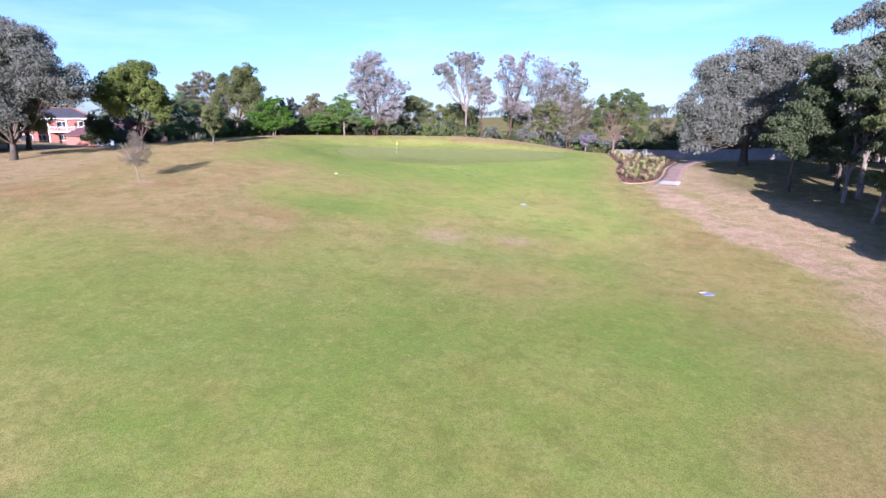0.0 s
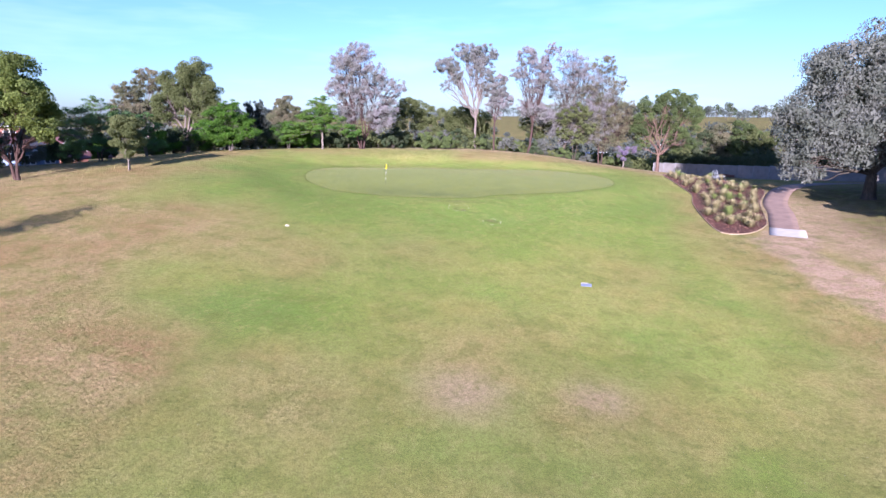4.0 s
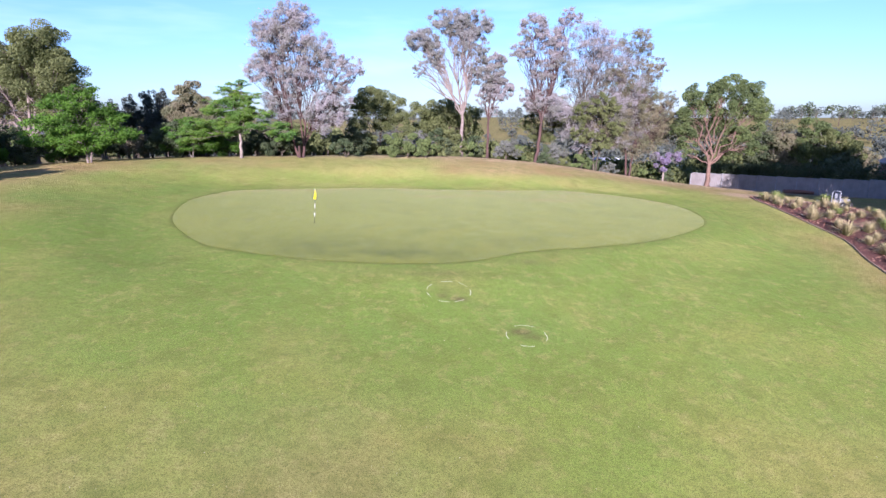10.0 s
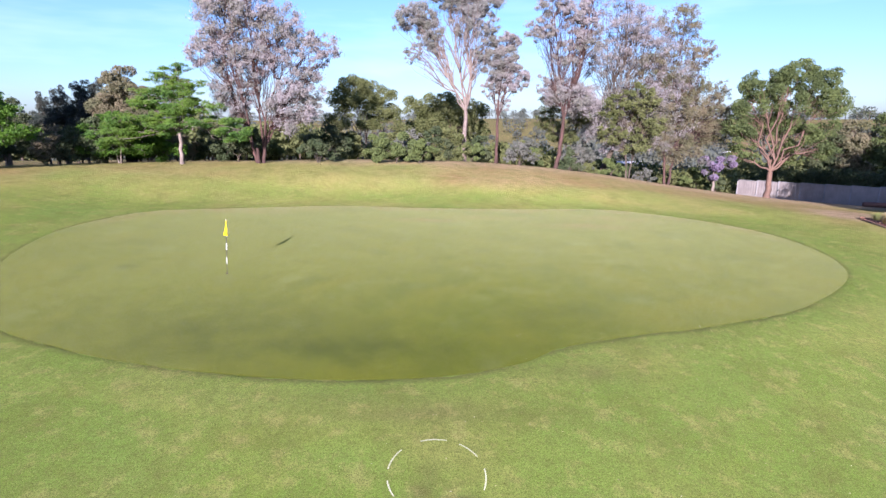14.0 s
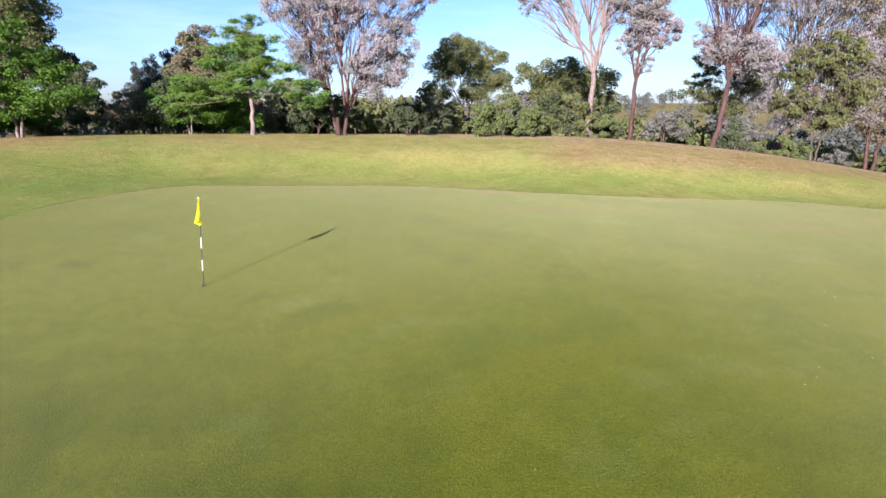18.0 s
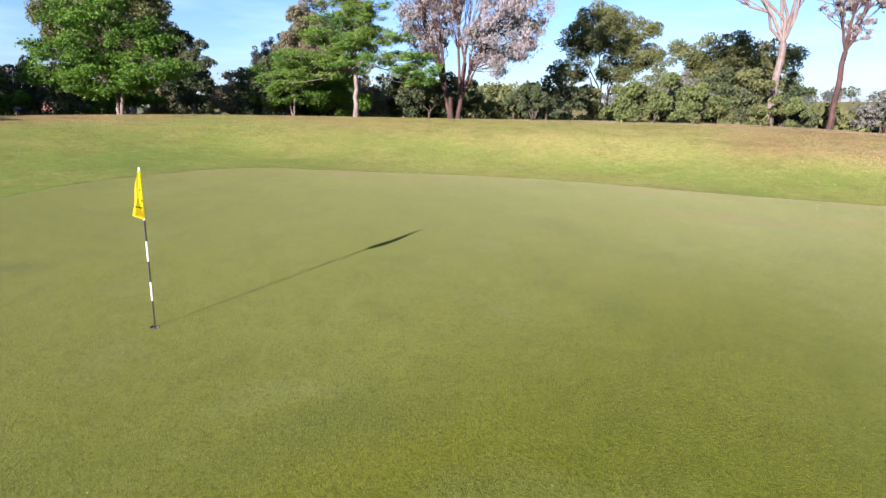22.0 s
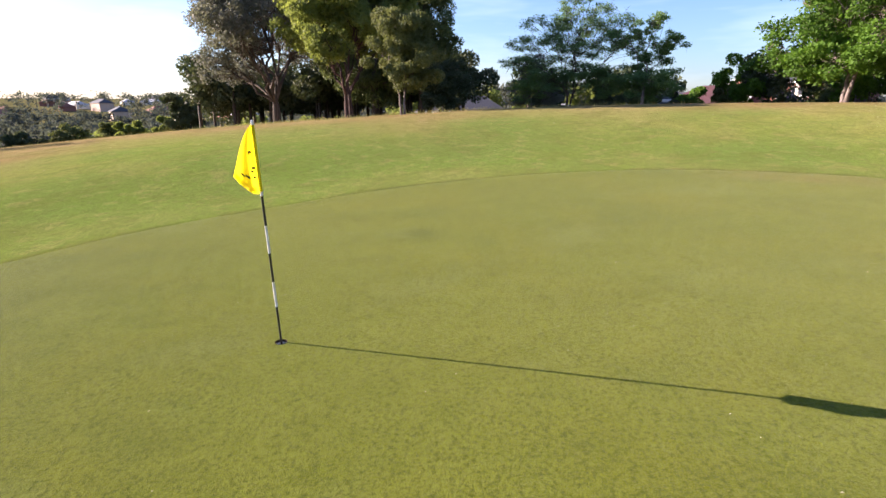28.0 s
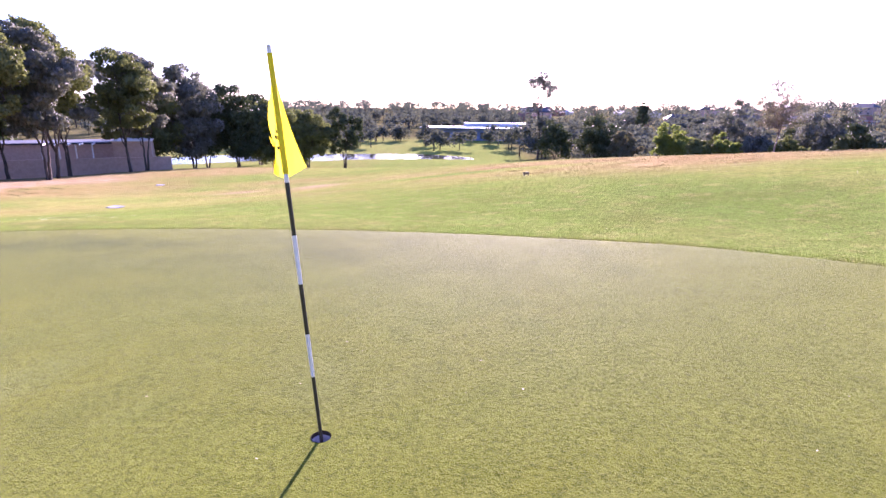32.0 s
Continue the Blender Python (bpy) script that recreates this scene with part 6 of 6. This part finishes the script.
for x, y, r in ((-0.5, -0.48, 0.27), (-0.5, 0.48, 0.27), (0.55, -0.44, 0.2), (0.55, 0.44, 0.2)):
    bm = bmesh.new()
    bmesh.ops.create_cone(bm, cap_ends=True, segments=20, radius1=r, radius2=r, depth=0.2, matrix=Matrix.Translation((x, y, r)) @ Matrix.Rotation(math.pi / 2, 4, "X"))
    bmesh.ops.bevel(bm, geom=bm.edges[:], offset=0.02, segments=1, affect="EDGES")
    me = bpy.data.meshes.new("wheel")
    bm.to_mesh(me)
    bm.free()
    me.materials.append(BLACK_PAINT)
    part("wheel", me, mower)
log = thing("fallen_log", "rusty brown fallen logs by the fence", "log", (49.0, 32.0, G(49, 32)), -20.0)
v, q = tubes([(np.array([(-1.6, 0, 0.22), (0, 0.1, 0.26), (1.5, -0.1, 0.2)]), np.array([0.26, 0.24, 0.18])), (np.array([(-0.6, 0.5, 0.2), (0.8, 0.5, 0.24)]), np.array([0.2, 0.16]))], 9)
part("log", fast_mesh("log", v, q, STUMP_RED, True), log)

# the ribbed steel fence
FENCE = open_curve([(42.5, 46.0), (47.5, 37.0), (52.0, 29.5), (60.0, 18.6), (68.0, 11.0), (80.0, 4.0)], 10)
seg = np.concatenate([[0], np.cumsum(np.linalg.norm(np.diff(FENCE, axis=0), axis=1))])
fence = thing("fence", "long grey ribbed steel fence with a level top", "fence", kind="structure")
at = np.arange(0, seg[-1], 2.4)
fx, fy = np.interp(at, seg, FENCE[:, 0]), np.interp(at, seg, FENCE[:, 1])
sheet = []
for k in range(17):
    u = k / 16
    sheet.append((u, 0.02 * (k % 2)))
for i in range(len(at) - 1):
    a, b = np.array([fx[i], fy[i]]), np.array([fx[i + 1], fy[i + 1]])
    d = (b - a) / np.linalg.norm(b - a)
    s = np.array([-d[1], d[0]])
    z0, z1 = min(G(*a), G(*b)) - 0.05, max(G(*a), G(*b)) + 1.85
    vs = []
    for zz in (z0, z1):
        for u, w in sheet:
            q = a + (b - a) * (0.015 + 0.97 * u) + s * w
            vs.append((q[0], q[1], zz))
    fs = [(k, k + 1, 18 + k, 17 + k) for k in range(16)]
    part("panel", mesh_from("panel", vs, fs, STEEL_FENCE), fence)
    part("post", boxes("post", [(a[0], a[1], (z0 + z1) / 2, 0.07, 0.07, z1 - z0 + 0.04)], POST_STEEL, 0.005), fence)
    rail = boxes("rail", [(0, 0, 0, float(np.linalg.norm(b - a)), 0.05, 0.05)], POST_STEEL)
    ob = part("rail", rail, fence)
    ob.matrix_world = pose((a[0] + b[0]) / 2, (a[1] + b[1]) / 2, z1 + 0.02, 0, 0, math.degrees(math.atan2(d[1], d[0])))
# the hedge behind it
rng = np.random.default_rng(77)
hc = []
for t in np.linspace(2, seg[-1], 150):
    x, y = np.interp(t, seg, FENCE[:, 0]), np.interp(t, seg, FENCE[:, 1])
    for _ in range(4):
        hc.append((x + 1.9 + rng.normal() * 0.5, y + 1.7 + rng.normal() * 0.5, G(x, y) + rng.uniform(0.6, 3.1)))
v, q = leaf_cloud(rng, np.array(hc), np.full(len(hc), 0.75), 44000, 0.22, 0.13, 0.2, shell=0.5)
tagged(new("hedge", fast_mesh("hedge", v, q, LEAF_DARK)), "dense dark green hedge behind the steel fence", "hedge")

# a palm behind the hedge and a street lamp
palm = thing("palm_tree", "palm with drooping green fronds behind the hedge", "palm", (58.9, 31.4, G(58.9, 31.4)))
v, q = tubes([(np.array([(0, 0, -0.1), (0.1, 0, 4.0), (0, 0, 8.0)]), np.array([0.24, 0.2, 0.17]))], 8)
part("trunk", fast_mesh("trunk", v, q, BARK_GREY, True), palm)
for k in range(16):
    a, up0 = k * 2.4, rng.uniform(-0.1, 0.9)
    t = np.linspace(0, 1, 12)
    L = 2.3
    px_, pz_ = L * t * (1 - 0.25 * t), 8.0 + L * (up0 * t - (0.35 + 0.6 * up0) * t * t * 1.3)
    rows_v, rows_q = [], []
    for i in range(1, 12):
        for sgn in (-1, 1):
            base = np.array([px_[i] * math.cos(a), px_[i] * math.sin(a), pz_[i]])
            d = np.array([-math.sin(a), math.cos(a), 0]) * sgn
            w = 0.45 * math.sin(math.pi * min(1, t[i] * 0.9 + 0.12))
            tip = base + d * w + np.array([math.cos(a), math.sin(a), 0]) * 0.2 - np.array([0, 0, 0.25 * w])
            f = np.array([math.cos(a), math.sin(a), 0]) * 0.045
            i0 = len(rows_v)
            rows_v += [base - f, base + f, tip + f * 0.2, tip - f * 0.2]
            rows_q.append((i0, i0 + 1, i0 + 2, i0 + 3))
    part("frond", fast_mesh("frond", rows_v, rows_q, LEAF_MID), palm)
lamp = thing("street_lamp", "tall galvanised street lamp with a curved arm", "street lamp", (46.5, 60.0, G(46.5, 60)))
v, q = tubes([(np.array([(0, 0, -0.2), (0, 0, 5.2), (0.25, 0, 6.1), (1.1, 0, 6.5), (1.5, 0, 6.5)]), np.array([0.09, 0.07, 0.05, 0.045, 0.045]))], 8)
part("pole", fast_mesh("pole", v, q, GALV, True), lamp)
part("head", boxes("head", [(1.75, 0, 6.5, 0.6, 0.22, 0.12)], WHITE, 0.04), lamp)


# ---- buildings ----
def gable(name, w, d, z0, h, material, over=0.5):
    v = [(-w / 2 - over, -d / 2 - over, z0), (w / 2 + over, -d / 2 - over, z0), (w / 2 + over, d / 2 + over, z0), (-w / 2 - over, d / 2 + over, z0), (-w / 2 + d * 0.35, 0, z0 + h), (w / 2 - d * 0.35, 0, z0 + h)]
    v += [(a, b, c - 0.18) for a, b, c in v[:4]]
    f = [(0, 1, 5, 4), (1, 2, 5), (2, 3, 4, 5), (3, 0, 4), (6, 7, 1, 0), (7, 8, 2, 1), (8, 9, 3, 2), (9, 6, 0, 3), (9, 8, 7, 6)]
    return mesh_from(name, v, f, material)


def window(parent, x, y, z, w, h, turn=0.0):
    f = part("window", boxes("window", [(0, 0, h / 2 - 0.03, w, 0.1, 0.07), (0, 0, -h / 2 + 0.03, w, 0.1, 0.07), (-w / 2 + 0.03, 0, 0, 0.07, 0.1, h), (w / 2 - 0.03, 0, 0, 0.07, 0.1, h), (0, 0, 0, 0.05, 0.08, h)], WHITE), parent)
    f.matrix_basis = pose(x, y, z, 0, 0, turn)
    part("pane", boxes("pane", [(0, 0.02, 0, w - 0.1, 0.03, h - 0.1)], GLASS), f)
    return f


def house(label, where, turn, w, d, storeys, wall, roof, roof_h=2.4, z=None, wins=3, group=""):
    h = 2.8 * storeys
    t = thing("house", label, "house", (where[0], where[1], G(*where) - 0.3 if z is None else z), turn, group)
    part("wall", boxes("wall", [(0, 0, h / 2, w, d, h)], wall), t)
    part("roof", gable("roof", w, d, h, roof_h, roof), t)
    part("fascia", boxes("fascia", [(0, -d / 2 - 0.5, h - 0.1, w + 1, 0.06, 0.22)], WHITE), t)
    for s in range(storeys):
        for k in range(wins):
            window(t, -w / 2 + w * (k + 0.5) / wins, -d / 2 - 0.03, 1.5 + 2.8 * s, min(1.8, w / wins * 0.55), 1.25)
    return t


def gable_front(parent, x, y, w, z0, rise, deep, wall, roof):
    """A brick gable with its own small roof and white barge boards, standing out to the front."""
    half, over = w / 2, 0.5
    part("gable_wall", mesh_from("gable_wall", [(x - half, y, z0), (x + half, y, z0), (x, y, z0 + rise), (x - half, y + deep, z0), (x + half, y + deep, z0), (x, y + deep, z0 + rise)], [(0, 1, 2), (3, 5, 4), (0, 3, 4, 1)], wall), parent)
    drop = rise * over / half
    for sgn in (-1, 1):
        top, foot = (x, z0 + rise + 0.1), (x + (half + over) * sgn, z0 - drop + 0.1)
        for name, y0, y1, material, t in (("gable_roof", y - 0.35, y + deep, roof, 0.12), ("barge_board", y - 0.4, y - 0.352, WHITE, 0.24)):
            v = [(top[0], y0, top[1]), (foot[0], y0, foot[1]), (foot[0], y1, foot[1]), (top[0], y1, top[1])]
            v += [(a, b, c - t) for a, b, c in v]
            part(name, mesh_from(name, v, [(0, 1, 2, 3), (7, 6, 5, 4), (0, 4, 5, 1), (1, 5, 6, 2), (2, 6, 7, 3), (3, 7, 4, 0)], material), parent)


hs = house("two storey red brick house with a dark hipped roof and balcony", (-82.0, 39.5), 40.0, 15.4, 9.0, 2, BRICK, ROOF_DARK, 2.2, wins=4)
balcony = part("balcony", boxes("balcony", [(2.6, -5.4, 2.75, 6.6, 1.9, 0.25)], WHITE, 0.02), hs, "white balcony")
part("balustrade", boxes("balustrade", [(2.6, -6.3, 3.75, 6.6, 0.06, 0.07)] + [(-0.65 + 0.26 * k, -6.3, 3.3, 0.035, 0.035, 0.95) for k in range(26)], WHITE), balcony)
for cx in (-0.6, 2.6, 5.8):
    part("column", boxes("column", [(cx, -6.25, 2.7, 0.22, 0.22, 5.4)], CREAM), hs)
part("wing", boxes("wing", [(-4.6, -5.4, 2.7, 4.2, 2.2, 5.4)], BRICK), hs, "projecting red brick wing")
gable_front(hs, -4.6, -6.5, 4.2, 5.4, 1.5, 4.5, BRICK, ROOF_DARK)
window(hs, -4.6, -6.53, 4.2, 1.5, 1.3)
window(hs, -4.6, -6.53, 1.4, 2.2, 1.7)
v, q = tubes([(np.array([(-4.55, 0, 7.83), (4.55, 0, 7.83)]), np.full(2, 0.13)), (np.array([(4.55, 0, 7.83), (8.2, -5.0, 5.62)]), np.full(2, 0.13)), (np.array([(4.55, 0, 7.83), (8.2, 5.0, 5.62)]), np.full(2, 0.13))], 6)
part("ridge_tiles", fast_mesh("ridge_tiles", v, q, ROOF_RED), hs, "red ridge tiles")
low_house = house("brick house with a dark red roof and a white edged gable", (-57.0, 22.6), 62.0, 12.0, 8.0, 1, BRICK, ROOF_MAROON, 1.9, z=-0.6, wins=2)
gable_front(low_house, 3.2, -5.2, 3.4, 2.7, 1.9, 4.5, BRICK, ROOF_MAROON)
part("porch_roof", gable("porch_roof", 5.0, 3.0, 1.5, 0.9, ROOF_MAROON, 0.3), low_house).matrix_basis = pose(4.4, -8.0, 0)
for cx in (2.2, 6.6):
    part("porch_post", boxes("porch_post", [(cx, -9.2, 0.7, 0.4, 0.4, 1.6)], CREAM), low_house)
house("blue grey house with a dark roof", (-49.5, 13.4), 72.0, 5.0, 4.0, 1, BLUE_WALL, ROOF_DARK, 1.0, z=-0.2, wins=2)
house("low blue grey house behind the western trees", (-76.0, -8.0), 95.0, 12.0, 8.0, 1, BLUE_WALL, ROOF_DARK, 2.2, z=-1.6, wins=3)
house("white house glimpsed through the trees", (27.0, 68.0), -5.0, 10.0, 7.0, 1, WHITE, ROOF_DARK, 2.0, wins=3)
house("white house glimpsed through the trees", (38.0, 72.0), -10.0, 9.0, 7.0, 1, WHITE, ROOF_PALE, 2.0, wins=3)
house("cream house behind the eastern trees", (74.0, -26.0), -60.0, 14.0, 8.0, 2, CREAM, ROOF_DARK, 2.2, wins=4)
house("low house with a dark hipped roof beyond the fence", (70.0, 37.0), -25.0, 11.0, 9.0, 1, BRICK, ROOF_DARK, 2.4, z=-2.4, wins=3)
hut = thing("shelter", "small white roofed shelter with a bench on the crest", "shelter", (-67.6, 5.9, G(-67.6, 5.9) - 0.2), 80.0)
part("roof", gable("roof", 1.3, 0.8, 1.0, 0.16, ROOF_PALE, 0.1), hut)
for sx in (-0.55, 0.55):
    for sy in (-0.3, 0.3):
        part("post", boxes("post", [(sx, sy, 0.5, 0.08, 0.08, 1.0)], TIMBER), hut)
part("bench", boxes("bench", [(0, 0, 0.42, 1.0, 0.36, 0.06), (-0.4, 0, 0.2, 0.08, 0.32, 0.42), (0.4, 0, 0.2, 0.08, 0.32, 0.42)], TIMBER, 0.01), hut)

# the tan brick building by the southern trees
club = thing("clubroom", "tan brick building with a timber pergola", "building", (59.0, -79.0, G(59, -79) + 2.6), 205.0)
part("wall", boxes("wall", [(0, 0, 0.4, 20.0, 8.0, 6.0)], BRICK_TAN, 0.02), club)
part("wing", boxes("wing", [(12.0, -3.0, 0.6, 5.0, 9.0, 6.4)], BRICK_TAN, 0.02), club)
part("low_wall", boxes("low_wall", [(4.0, -8.0, -0.5, 26.0, 0.3, 4.2)], BRICK_TAN, 0.02), club)
part("roof", boxes("roof", [(0, 0, 3.5, 20.6, 8.6, 0.24)], ROOF_DARK, 0.02), club)
part("parapet", boxes("parapet", [(12.0, -3.0, 3.88, 5.3, 9.3, 0.16)], CREAM, 0.02), club)
for k in range(5):
    part("pergola_beam", boxes("pergola_beam", [(1.0 + 1.5 * k, -5.6, 3.5, 0.12, 4.0, 0.22)], WHITE, 0.01), club)
for k in range(4):
    part("pergola_post", boxes("pergola_post", [(1.0 + 2.0 * k, -7.4, 0.4, 0.16, 0.16, 6.1)], WHITE, 0.01), club)

# the clubhouse across the pond
ch = thing("clubhouse", "long low clubhouse with a pale roof across the valley", "building", (-16.0, -228.0, G(-16, -228) - 0.5), 172.0)
part("wall", boxes("wall", [(0, 0, 2.6, 44.0, 14.0, 5.2)], BLUE_WALL), ch)
part("roof", boxes("roof", [(0, -1.0, 5.4, 48.0, 18.0, 0.5), (6, 6, 6.4, 26.0, 10.0, 1.6)], ROOF_PALE, 0.05), ch)
for k in range(8):
    part("window", boxes("window", [(-19.6 + 5.6 * k, -7.05, 2.4, 4.2, 0.1, 2.6)], GLASS), ch)
# suburb on the far hillside
proto = house("small house with a tiled roof on the far hillside", (-180.0, -330.0), 150.0, 15.0, 9.0, 1, CREAM, ROOF_PALE, 2.6, wins=3, group="far houses")
proto2 = house("brick house with a red roof on the far hillside", (-230.0, -300.0), 140.0, 15.0, 9.0, 1, BRICK, ROOF_RED, 2.6, wins=3, group="far houses")
proto3 = house("house with a dark roof on the far hillside", (-200.0, -360.0), 160.0, 16.0, 9.0, 2, BRICK_TAN, ROOF_DARK, 2.6, wins=3, group="far houses")
rng = np.random.default_rng(31)
for k in range(84):
    r, a = rng.uniform(330, 600), radians(rng.uniform(186, 285))
    x, y = r * math.sin(a), r * math.cos(a)
    copy_thing((proto, proto2, proto3)[k % 3], pose(x, y, G(x, y) - 0.3, 0, 0, rng.uniform(0, 360)))
